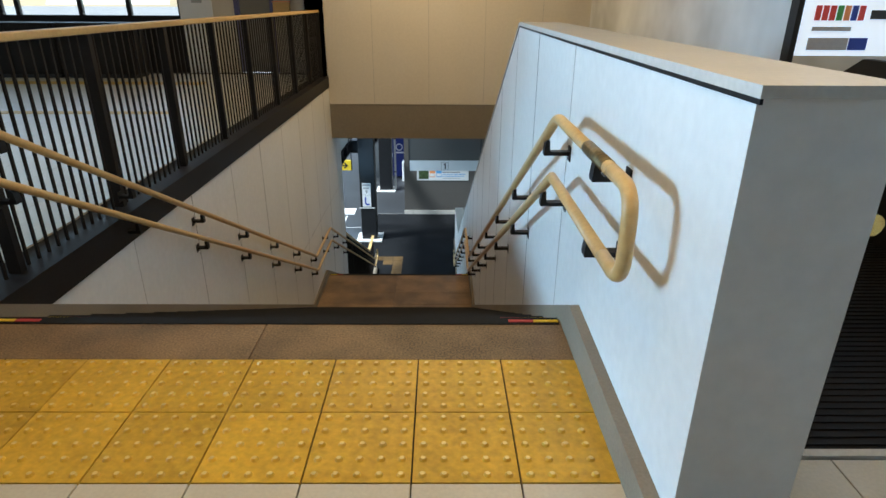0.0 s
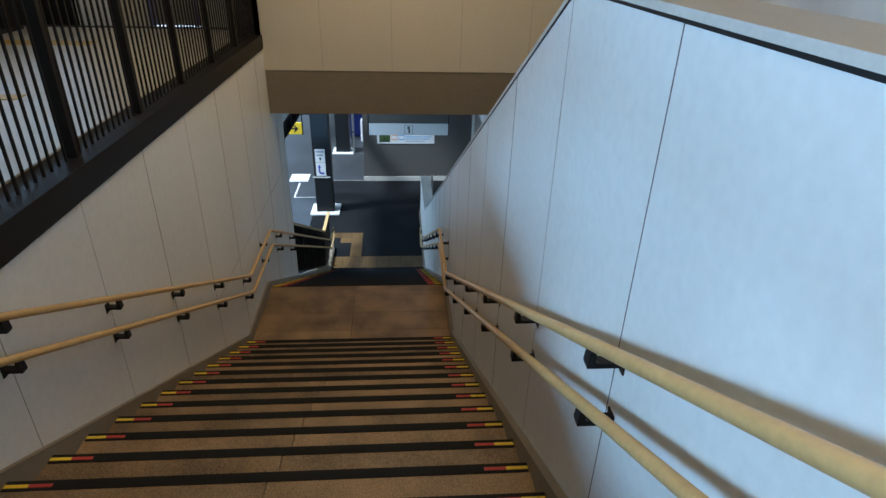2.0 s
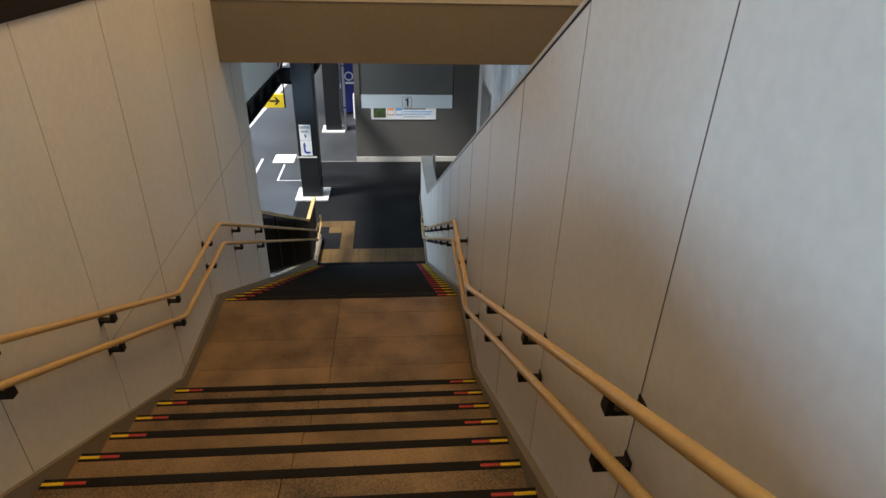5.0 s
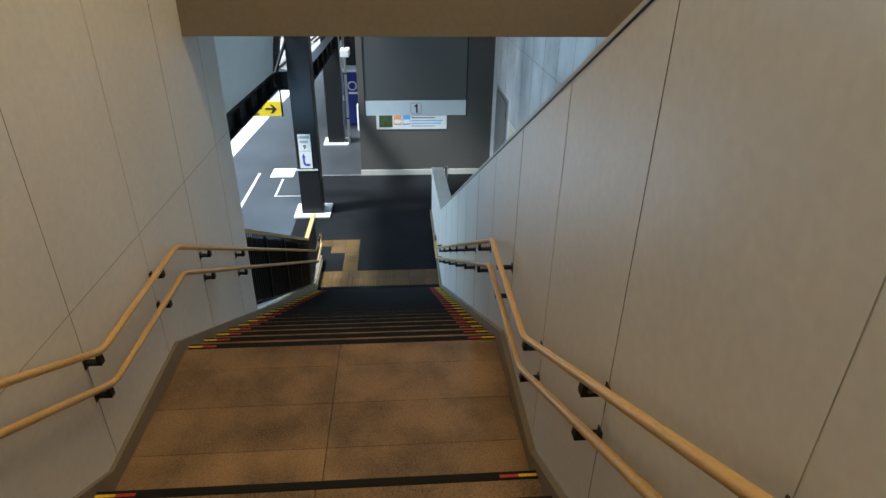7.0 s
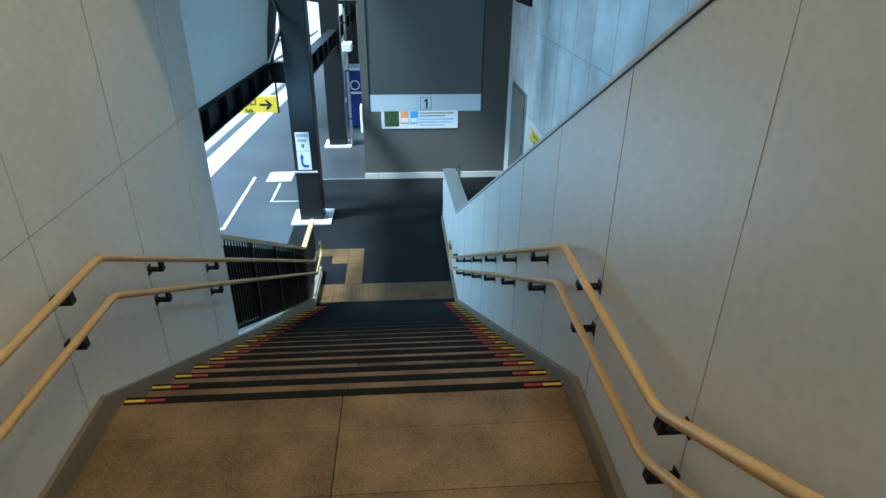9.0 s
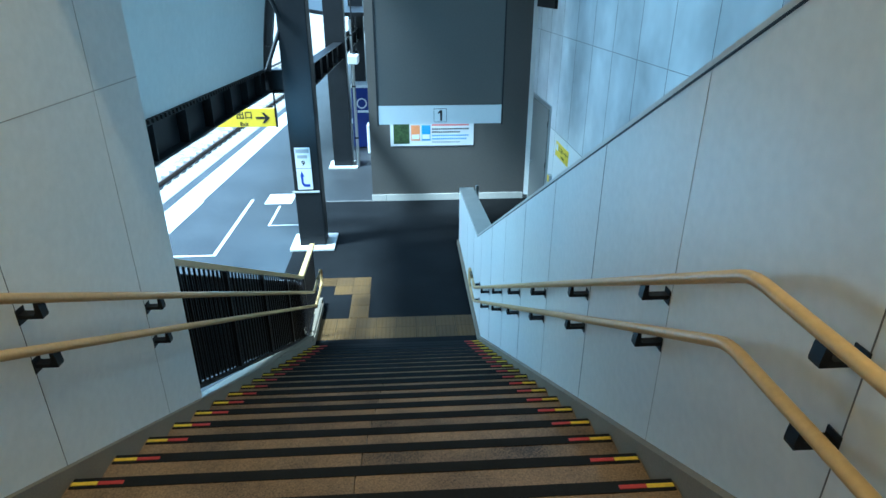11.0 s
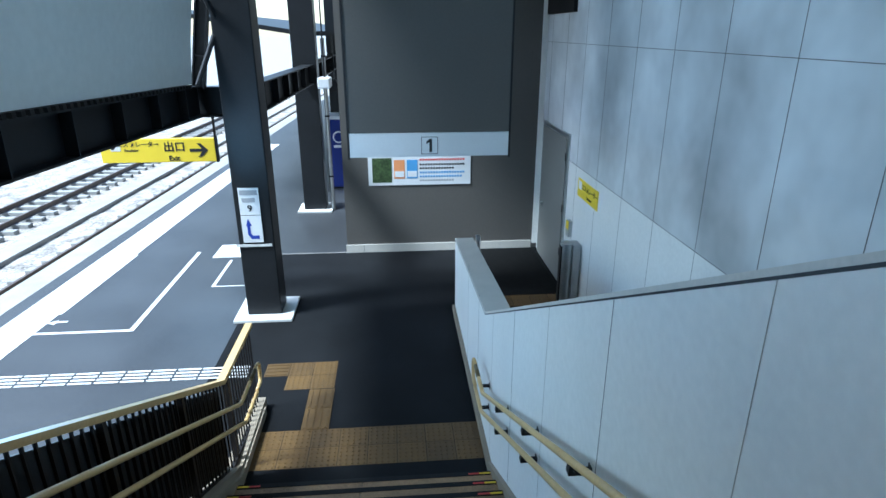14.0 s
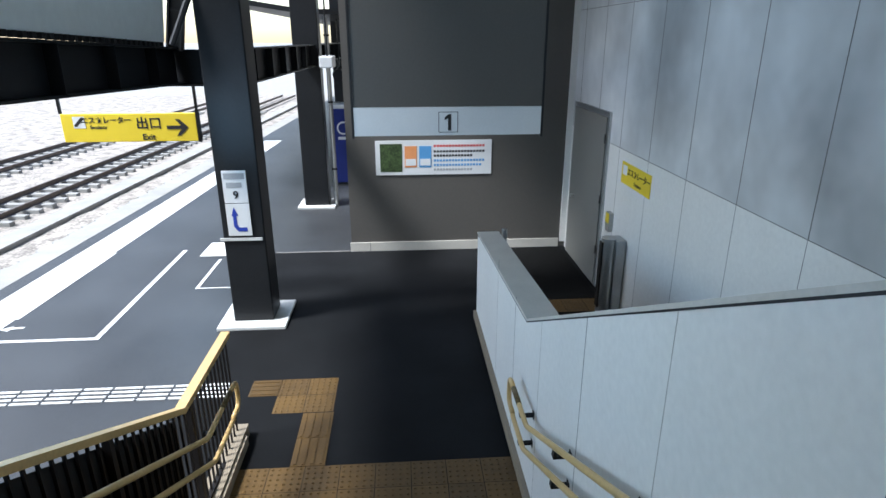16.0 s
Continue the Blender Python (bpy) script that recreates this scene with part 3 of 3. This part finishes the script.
part("door_leaf", B(-0.30, 0.30, -0.02, 0.02, 0, 2.1), M_DOOR, dr)
for x in (-0.31, 0.31):
    part("door_frame", B(x - 0.035, x + 0.035, -0.13, 0.06, 0, 2.15), M_VIOLET, dr)
part("door_head", B(-0.35, 0.35, -0.1, 0.1, 2.15, 3.2), M_CREAM, dr)
for x, w in ((-6.9, 0.75), (-5.5, 0.6)):
    k = thing("dark_cabinet", (x, 8.55, 0), "low black cabinet under the concourse windows", "cabinet", "low cabinets")
    part("body", B(-w, w, -0.25, 0.25, 0.06, 0.86, bevel=0.01), M_BLACK, k)
    part("plinth", B(-w + 0.04, w - 0.04, -0.22, 0.22, 0, 0.06), M_INK, k)
    for d in (-0.5, 0.5):
        part("door", B(d * w - w * 0.47, d * w + w * 0.47, -0.262, -0.251, 0.1, 0.82), M_BLACK, k)
k = thing("notice_box", (-2.66, 9.28, 0.98), "small orange-brown wooden box on the wall", "box")
part("body", B(-0.14, 0.14, -0.12, 0, 0, 0.20, bevel=0.006), M_RAIL, k)
part("lid", B(-0.145, 0.145, -0.125, 0, 0.202, 0.215), M_ORNG, k)
k = thing("wall_switch", (-4.14, 9.275, 1.25), "grey square switch plate on the white pier", "switch")
part("plate", B(-0.09, 0.09, -0.012, 0, -0.09, 0.09, bevel=0.004), M_GRYP, k)
part("button", B(-0.03, 0.03, -0.018, -0.012, -0.04, 0.04), M_WHITE, k)

# ---- escalator head beside the parapet ----
esc = thing("escalator", (1.7, 0, 0), "escalator with black grooved landing plate", "escalator")
esc.location = (0, 0, 0)
plate = part("landing_plate", B(0.95, XE - 0.01, -0.47, 1.6, -0.05, -0.004), M_BLACK, esc, "black grooved landing plate")
me_rib = mesh_of("ridge", B(0.96, 2.44, 0, 0.016, -0.004, 0.002), M_BLACK)
for i in range(60):
    part("ridge", me_rib, None, plate).location = (0, -0.45 + i * 0.034, 0)
part("frame_edge", B(0.93, 2.47, -0.50, -0.472, -0.04, 0.004), M_CAP, esc, "pale metal frame edge")
for xs in (1.28, 2.44):
    part("balustrade_skirt", prism(bmesh.new(), [(-0.1, 0.0), (-0.15, 0.75), (0.1, 0.92), (1.6, 0.92), (13.0, PLAT + 0.6), (14.1, PLAT + 0.6), (14.25, PLAT + 0.4), (14.1, PLAT), (12.0, PLAT), (1.6, -0.25)], xs, xs + 0.10), M_BLACK, esc, "black escalator balustrade")
part("steps", prism(bmesh.new(), [(1.6, -0.02), (13.0, PLAT + 0.0), (13.0, PLAT - 0.3), (1.6, -0.4)], 1.09, 2.35), M_BLACK, esc)
part("knob", cyl(bmesh.new(), (1.36, -0.14, 0.60), (1.36, -0.20, 0.60), 0.035), M_GOLD, esc, "round brass knob")

# poster stand beyond the parapet
ps = thing("poster_board", (1.34, 0.42, 1.03), "white poster board with coloured lettering bars", "sign")
part("board", B(0.02, 0.9, 0.0, 0.03, 0, 0.9), M_ADDGLOW, ps, "white poster panel with glow added")
part("board_frame", B(0.0, 0.02, -0.01, 0.04, -1.03, 0.92), M_BLACK, ps, "black frame edge")
for i, c in enumerate((M_REDP, M_REDP, M_REDP, M_GREENP, M_ORNG, M_BLUE, M_REDP)):
    part("letter_bar", B(0.07 + 0.026 * i, 0.09 + 0.026 * i, -0.004, -0.0005, 0.12, 0.17), c, ps)
for a, b, z, h, c in ((0.27, 0.34, 0.125, 0.03, M_INK), (0.07, 0.21, 0.085, 0.014, M_GRYP), (0.07, 0.33, 0.21, 0.03, M_INK), (0.065, 0.21, 0.02, 0.042, M_GRYP), (0.215, 0.28, 0.02, 0.042, M_BLUE)):
    part("text_bar", B(a, b, -0.004, -0.0005, z, z + h), c, ps)
nt = thing("escalator_notice", (1.43, 0.0, 0.72), "small white notice with red symbols beside the escalator", "sign")
part("panel", B(0, 0.4, 0.0, 0.01, 0, 0.26), M_WHITE, nt)
for z in (0.05, 0.15):
    part("red_symbol", cyl(bmesh.new(), (0.05, -0.001, z), (0.05, -0.004, z), 0.035, 20), M_REDP, nt)
part("stem", B(0.0, 0.02, 0.0, 0.02, -0.72, 0.0), M_BLACK, nt)

# ---- steel columns ----
def column(name, x, y, w, d, base):
    t = thing(name, (x, y, PLAT), "dark blue-grey steel platform column on a white base plate", "column", "platform columns")
    def P(nm, bm, m, lab=""):
        return part(nm, bm, m, t, lab)
    P("base_plate", B(-base / 2, base / 2, -base / 2 + 0.02, base / 2 - 0.02, 0, 0.045, bevel=0.006), M_PLATE, "white base plate")
    P("shaft", B(-w / 2, w / 2, -d / 2, d / 2, 0.045, 6.6, bevel=0.015), M_STEEL)
    return t


c1 = column("steel_column", -2.255, 16.83, 0.50, 0.44, 0.85)
c2 = column("steel_column", -2.17, 22.4, 0.52, 0.42, 0.80)
c3 = column("steel_column", -2.05, 28.4, 0.50, 0.42, 0.80)

# sign plates on the near column
def column_sign():
    t = thing("column_sign", (-2.29, 16.598, PLAT + 0.07), "white guide sign with blue arrow fixed to the column", "sign")
    part("plate", B(-0.14, 0.14, -0.006, 0.006, 1.13, 1.53, bevel=0.002), M_WHITE, t)
    part("plate", B(-0.14, 0.14, -0.006, 0.006, 1.54, 1.93, bevel=0.002), M_WHITE, t)
    part("text_bar", B(-0.12, 0.12, -0.009, -0.006, 1.83, 1.90), M_GRYP, t)
    part("text_bar", B(-0.10, 0.08, -0.009, -0.006, 1.73, 1.79), M_GRYP, t)
    bm = text_bm("9", 0.13, 0.002, 0.003)
    bm.transform(Matrix.Translation((0, -0.0085, 1.635)) @ Matrix.Rotation(radians(90), 4, "X"))
    part("numeral", bm, M_INK, t)
    bm = bmesh.new()
    prism(bm, [(-0.08, 1.38), (0.0, 1.48), (0.0, 1.48), (-0.03, 1.48)][:1] + [(-0.045, 1.49), (0.0, 1.38), (-0.025, 1.38), (-0.025, 1.27), (0.0, 1.235), (0.09, 1.235), (0.09, 1.185), (-0.02, 1.185), (-0.065, 1.25), (-0.065, 1.38)], -0.009, -0.006, "y")
    part("arrow", bm, M_BLUE, t, "bent blue arrow")
    part("tape", B(-0.25, 0.25, -0.004, 0.010, 1.065, 1.10), M_LINE, t, "pale speckled tape")


column_sign()


# ---- platform number board ----
def number_board():
    t = thing("platform_number_board", (0.262, 16.94, -0.005), "tall grey hanging board with white band and black number", "sign")
    part("panel", B(-1.147, 1.147, -0.01, 0.05, -3.56, 0.6), M_GREY, t)
    part("band", B(-1.147, 1.147, -0.016, 0.05, -3.905, -3.565), M_WHITE, t, "white lower band")
    for s in (-1, 1):
        part("edge_rail", B(s * 1.16 - 0.014, s * 1.16 + 0.014, -0.02, 0.06, -3.93, 0.6), M_INK, t, "black edge rail")
    o = part("number_frame", B(-0.12, 0.12, -0.0185, -0.016, -3.87, -3.62), M_INK, t)
    part("number_field", B(-0.112, 0.112, -0.0215, -0.0185, -3.862, -3.628), M_WHITE, o)
    bm = prism(bmesh.new(), [(-0.045, -3.685), (0.004, -3.648), (0.036, -3.648), (0.036, -3.845), (-0.004, -3.845), (-0.004, -3.697), (-0.045, -3.722)], -0.0245, -0.0215, "y")
    part("numeral", bm, M_INK, o)


number_board()


def wall_poster():
    t = thing("wall_poster", (0.21, FW - 0.004, -4.63), "wide white notice poster with photo and coloured panels", "poster")
    part("sheet", B(-0.955, 0.955, -0.008, 0.0, -0.285, 0.285), M_WHITE, t)
    part("photo", B(-0.88, -0.52, -0.011, -0.008, -0.23, 0.23, bevel=0.001), M_PHOTO, t)
    for x, c in ((-0.38, M_ORNG), (-0.14, M_LBLUE)):
        p = part("colour_panel", B(x - 0.10, x + 0.10, -0.011, -0.008, -0.16, 0.19), c, t)
        part("text_bar", B(x - 0.085, x + 0.085, -0.013, -0.011, -0.13, -0.02), M_WHITE, p)
    for i, (z, c, w) in enumerate(((0.19, M_REDP, 0.88), (0.10, M_INK, 0.86), (0.03, M_INK, 0.66), (-0.05, M_LBLUE, 0.86), (-0.125, M_LBLUE, 0.80), (-0.20, M_GRYP, 0.70))):
        for k in range(int(w / 0.05)):
            part("text_bar", B(0.0 + k * 0.05, 0.036 + k * 0.05, -0.010, -0.008, z - 0.018, z + 0.018), c, t)


wall_poster()


def exit_sign():
    t = thing("exit_sign", (-3.635, 17.25, -3.815), "long yellow hanging exit sign with black arrow", "sign")
    part("panel", B(-0.80, 0.80, -0.04, 0.04, -0.17, 0.17, bevel=0.006), M_SIGNY, t)
    part("end_frame", B(0.80, 0.825, -0.045, 0.045, -0.18, 0.18), M_BLACK, t)
    for x in (-0.81, 0.81):
        part("hanger", B(x - 0.015, x + 0.015, -0.015, 0.015, 0.17, 0.62), M_BLACK, t)
    bm = bmesh.new()
    prism(bm, [(0.44, -0.022), (0.61, -0.022), (0.55, -0.10), (0.60, -0.10), (0.70, 0.0), (0.60, 0.10), (0.55, 0.10), (0.61, 0.022), (0.44, 0.022)], -0.044, -0.0405, "y")
    part("arrow", bm, M_INK, t)
    for txt, s, x, z in (("\u51fa\u53e3", 0.155, 0.23, 0.045), ("Exit", 0.10, 0.21, -0.115), ("\u30a8\u30b9\u30ab\u30ec\u30fc\u30bf\u30fc", 0.085, -0.27, 0.09), ("Escalator", 0.055, -0.37, 0.01)):
        bm = text_bm(txt, s, 0.002, s * 0.018)
        bm.transform(Matrix.Translation((x, -0.0425, z)) @ Matrix.Rotation(radians(90), 4, "X"))
        part("lettering", bm, M_INK, t)
    p = part("pictogram", B(-0.66, -0.52, -0.043, -0.0405, 0.0, 0.14), M_WHITE, t)
    bm = bmesh.new()
    prism(bm, [(-0.65, 0.02), (-0.62, 0.02), (-0.53, 0.11), (-0.53, 0.13), (-0.56, 0.13), (-0.65, 0.04)], -0.045, -0.043, "y")
    part("escalator_symbol", bm, M_INK, p)


exit_sign()


# ---- things on the east wall ----
def wall_door():
    t = thing("door_1", (XE, 18.30, PLAT), "grey steel service door in the stained wall", "door", kind="structure")
    part("door_frame", B(-0.03, 0.001, -0.84, 0.80, 0, 2.52), M_GALV, t)
    part("door_leaf", B(-0.045, -0.03, -0.77, 0.73, 0.02, 2.45, bevel=0.003), M_DOOR, t)
    for z in (0.5, 1.25, 2.1):
        part("hinge", B(-0.055, -0.045, -0.79, -0.75, z, z + 0.12), M_INK, t)
    part("door_handle", cyl(bmesh.new(), (-0.09, 0.5, 1.05), (-0.045, 0.5, 1.05), 0.03), M_GALV, t)


wall_door()
t = thing("wall_sign", (XE, 16.45, -4.39), "yellow escalator sign on the wall", "sign")
part("plate", B(-0.012, 0.0, -0.45, 0.45, -0.135, 0.135), M_SIGNY, t)
for txt, s, z in (("\u30a8\u30b9\u30ab\u30ec\u30fc\u30bf\u30fc", 0.10, 0.035), ("Escalator", 0.06, -0.07)):
    bm = text_bm(txt, s, 0.002, s * 0.018)
    bm.transform(Matrix.Translation((-0.014, -0.1, z)) @ Matrix.Rotation(radians(-90), 4, "Z") @ Matrix.Rotation(radians(90), 4, "X"))
    part("lettering", bm, M_INK, t)
part("pictogram", B(-0.015, -0.012, 0.26, 0.40, -0.02, 0.10), M_WHITE, t)
t = thing("call_box", (XE, 17.12, -5.12), "small yellow and grey switch box on the wall", "switch box")
part("case", B(-0.06, 0, -0.07, 0.07, -0.14, 0.12, bevel=0.004), M_GALV, t)
part("cover", B(-0.066, -0.06, -0.06, 0.06, -0.02, 0.11), M_SIGNY, t, "yellow cover")
t = thing("guard_post", (2.31, 16.62, PLAT), "brushed steel rounded guard post by the escalator", "guard post")
bm = cyl(bmesh.new(), (0, 0, 0), (0, 0, 1.05), 0.10, 24)
part("post", bm, M_GALV, t)
part("dark_strip", B(-0.107, -0.09, -0.05, 0.05, 0.1, 1.0), M_BLACK, t)
part("back_panel", B(0.05, 0.18, -0.12, 0.12, 0, 1.04, bevel=0.01), M_GALV, t)
t = solid("vent_grille", B(XE - 0.06, XE - 0.001, 17.6, 19.15, -1.94, -1.30), M_BLACK, "dark square ventilation grille high on the wall", "vent")
t = solid("floor_mat", B(0.95, 2.40, 17.05, 19.26, PLAT, PLAT + 0.008), M_MAT, "black ribbed mat before the escalator", "mat")
for i in range(5):
    tac(me_dot, 1.10 + 0.3 * i, 16.87, 0, 1.45)
t = solid("steel_bollard", cyl(bmesh.new(), (0.95, 16.62, PLAT), (0.95, 16.62, PLAT + 1.2), 0.035, 16), M_GALV, "steel post behind the parapet end", "post")


# ---- vending machine ----
def vending():
    t = thing("vending_machine", (-1.42, 24.7, PLAT), "dark blue drinks vending machine with white emblem", "vending machine")
    part("cabinet", B(-0.6, 0.5, -0.38, 0.38, 0.05, 1.86, bevel=0.015), M_BLUEV, t)
    part("top_panel", B(-0.6, 0.5, -0.38, 0.38, 1.862, 1.95, bevel=0.008), M_WHITE, t)
    part("plinth", B(-0.57, 0.47, -0.35, 0.35, 0, 0.05), M_INK, t)
    o = part("emblem", cyl(bmesh.new(), (-0.3, -0.379, 1.4), (-0.3, -0.386, 1.4), 0.16, 24), M_WHITE, t, "round white emblem")
    part("emblem_core", cyl(bmesh.new(), (-0.3, -0.386, 1.4), (-0.3, -0.389, 1.4), 0.12, 24), M_BLUEV, o)
    part("emblem_bar", B(-0.44, -0.1, -0.384, -0.379, 1.12, 1.19), M_WHITE, t)


vending()
t = thing("litter_bin", (-1.36, 23.8, PLAT), "white rounded litter bin", "bin")
part("body", B(-0.2, 0.25, -0.2, 0.2, 0, 0.9, bevel=0.04), M_WHITE, t)

pp = thing("downpipe", (-1.76, 22.3, PLAT), "pale grey rainwater downpipe beside the column", "pipe")
part("pipe", cyl(bmesh.new(), (0, 0, 0), (0, 0, 3.9), 0.045, 14), M_GALV, pp)
for z in (0.8, 2.2, 3.5):
    part("clip", cyl(bmesh.new(), (0, 0, z), (0, 0, z + 0.04), 0.055, 14), M_STEEL, pp)
hb = thing("hanging_lamp", (-1.62, 21.0, -3.0), "small white hanging lamp box under the beam", "lamp")
part("case", B(-0.12, 0.12, -0.25, 0.25, -0.28, -0.08, bevel=0.02), M_WHITE, hb)
part("rod", cyl(bmesh.new(), (0, 0, -0.08), (0, 0, 3.62), 0.015), M_STEEL, hb)
sp = thing("loudspeaker", (-1.95, 26.5, -3.3), "black horn loudspeaker under the canopy", "loudspeaker")
part("horn", cyl(bmesh.new(), (0, 0, -0.25), (0, -0.3, -0.4), 0.05, 14, 0.16), M_INK, sp)
part("arm", cyl(bmesh.new(), (0, 0, -0.25), (0, 0, 1.1), 0.02), M_STEEL, sp)

# ---- roof panel, beams over the platform ----
bm = bmesh.new()
sec = [(-2.74, -2.82), (-2.68, -2.3), (-2.56, -1.6), (-2.38, -0.8), (-2.15, 0.0), (-1.9, 0.62)]
prism(bm, sec + [(x - 0.06, z) for x, z in sec[::-1]], 9.45, 16.3, "y")
for v in bm.verts:
    v.co.z += 0.035 * (16.3 - v.co.y)
roof = setting("roof_panel", bm, M_SOFF, "smooth pale curved roof lining beside the stairs", "roof")
bm = bmesh.new()
for i in range(64):
    y = 9.5 + i * 0.105
    box(bm, -2.80, -2.70, y, y + 0.05, -2.865 + 0.035 * (16.3 - y), -2.825 + 0.035 * (16.3 - y))
part("corrugated_edge", bm, M_BLACK, roof, "dark corrugated edge")


def ibeam(name, a, b, h, w, label, grp="platform roof beams"):
    a, b = Vector(a), Vector(b)
    L = (b - a).length
    bm = bmesh.new()
    box(bm, -w / 2, w / 2, 0, L, h / 2 - 0.02, h / 2)
    box(bm, -w / 2, w / 2, 0, L, -h / 2, -h / 2 + 0.02)
    box(bm, -0.008, 0.008, 0, L, -h / 2 + 0.02, h / 2 - 0.02)
    for i in range(int(L / 0.9)):
        box(bm, -w / 2 + 0.005, w / 2 - 0.005, 0.4 + 0.9 * i, 0.415 + 0.9 * i, -h / 2 + 0.02, h / 2 - 0.02)
    ob = solid(name, bm, M_STEEL, label, "beam", grp)
    d = b - a
    ob.matrix_world = Matrix.Translation(a) @ Matrix.Rotation(math.atan2(-d.x, d.y), 4, "Z") @ Matrix.Rotation(math.asin(d.z / L), 4, "X")
    return ob


ibeam("steel_beam", (-2.88, 9.4, -2.84), (-2.88, 16.9, -3.08), 0.40, 0.24, "dark steel beam under the roof lining")
ibeam("steel_beam", (-2.23, 17.2, -3.10), (-2.1, 22.35, -3.10), 0.42, 0.22, "dark steel beam between the columns")
ibeam("steel_beam", (-2.1, 22.85, -3.10), (-2.1, 40.0, -3.10), 0.42, 0.22, "dark steel beam between the columns")
ibeam("steel_beam", (-2.48, 16.93, -3.10), (-3.0, 16.93, -3.10), 0.40, 0.22, "dark steel cross beam at the column")
ibeam("steel_beam", (-4.9, 17.25, -3.17), (-2.2, 17.25, -3.17), 0.10, 0.06, "thin dark steel bar carrying the exit sign")
ibeam("steel_beam", (-2.80, 16.75, -2.9), (-2.5, 16.75, -1.2), 0.16, 0.12, "dark steel strut at the roof edge")
for a, b in (((-2.72, 16.45, -2.85), (-2.35, 16.75, -1.9)), ((-2.6, 16.4, -1.5), (-2.35, 16.8, -2.4)), ((-2.45, 16.75, -1.0), (-2.45, 16.75, -2.9))):
    solid("brace_bar", cyl(bmesh.new(), a, b, 0.035, 8), M_STEEL, "dark steel brace bar between roof lining and column", "brace", "roof braces")
# canopy over the further platform
can = setting("canopy", prism(bmesh.new(), [(-6.2, -1.7), (-2.3, -2.3), (2.6, -2.3), (2.6, -2.2), (-2.3, -2.2), (-6.2, -1.6)], 23.0, 60.0, "y"), M_STEEL, "dark platform canopy further along", "canopy")

# ---- tracks and distance ----
BED = PLAT - 1.25
bm = bmesh.new()
bmesh.ops.create_grid(bm, x_segments=120, y_segments=160, size=1)
for v in bm.verts:
    v.co = Vector((-26.5 + v.co.x * 20.0, 20 + v.co.y * 45, BED + 0.06 * noise.noise((v.co.x * 60, v.co.y * 120, 0))))
gr = setting("ground", bm, M_BALL, "brown-grey track ballast", "ground")
part("far_ground", B(-900, 900, -900, 900, BED - 0.6, BED - 0.4), M_CONC, gr)


def track(x):
    t = thing("railway_track", (along(x, 0), 0, BED), "railway track with steel rails on sleepers", "railway track", "tracks")
    t.rotation_euler.z = -math.atan(LEAN)
    for s in (-0.5335, 0.5335):
        bm = bmesh.new()
        prism(bm, [(s - 0.06, 0.12), (s + 0.06, 0.12), (s + 0.012, 0.15), (s + 0.012, 0.22), (s + 0.034, 0.23), (s + 0.034, 0.27), (s - 0.034, 0.27), (s - 0.034, 0.23), (s - 0.012, 0.22), (s - 0.012, 0.15)], -20, 62, "y")
        part("rail", bm, M_RUST, t)
    me = mesh_of("sleeper", B(-1.0, 1.0, -0.11, 0.11, -0.05, 0.12, bevel=0.01), M_CONC)
    for i in range(80):
        part("sleeper", me, None, t).location = (0, 2 + 0.62 * i, 0)


for x in (-8.1, -12.2, -16.3):
    track(x)
part("walkway", strip(bmesh.new(), -10.6, -10.0, -20, 62, BED, BED + 0.12), M_CONC, gr, "concrete cable trough between tracks")
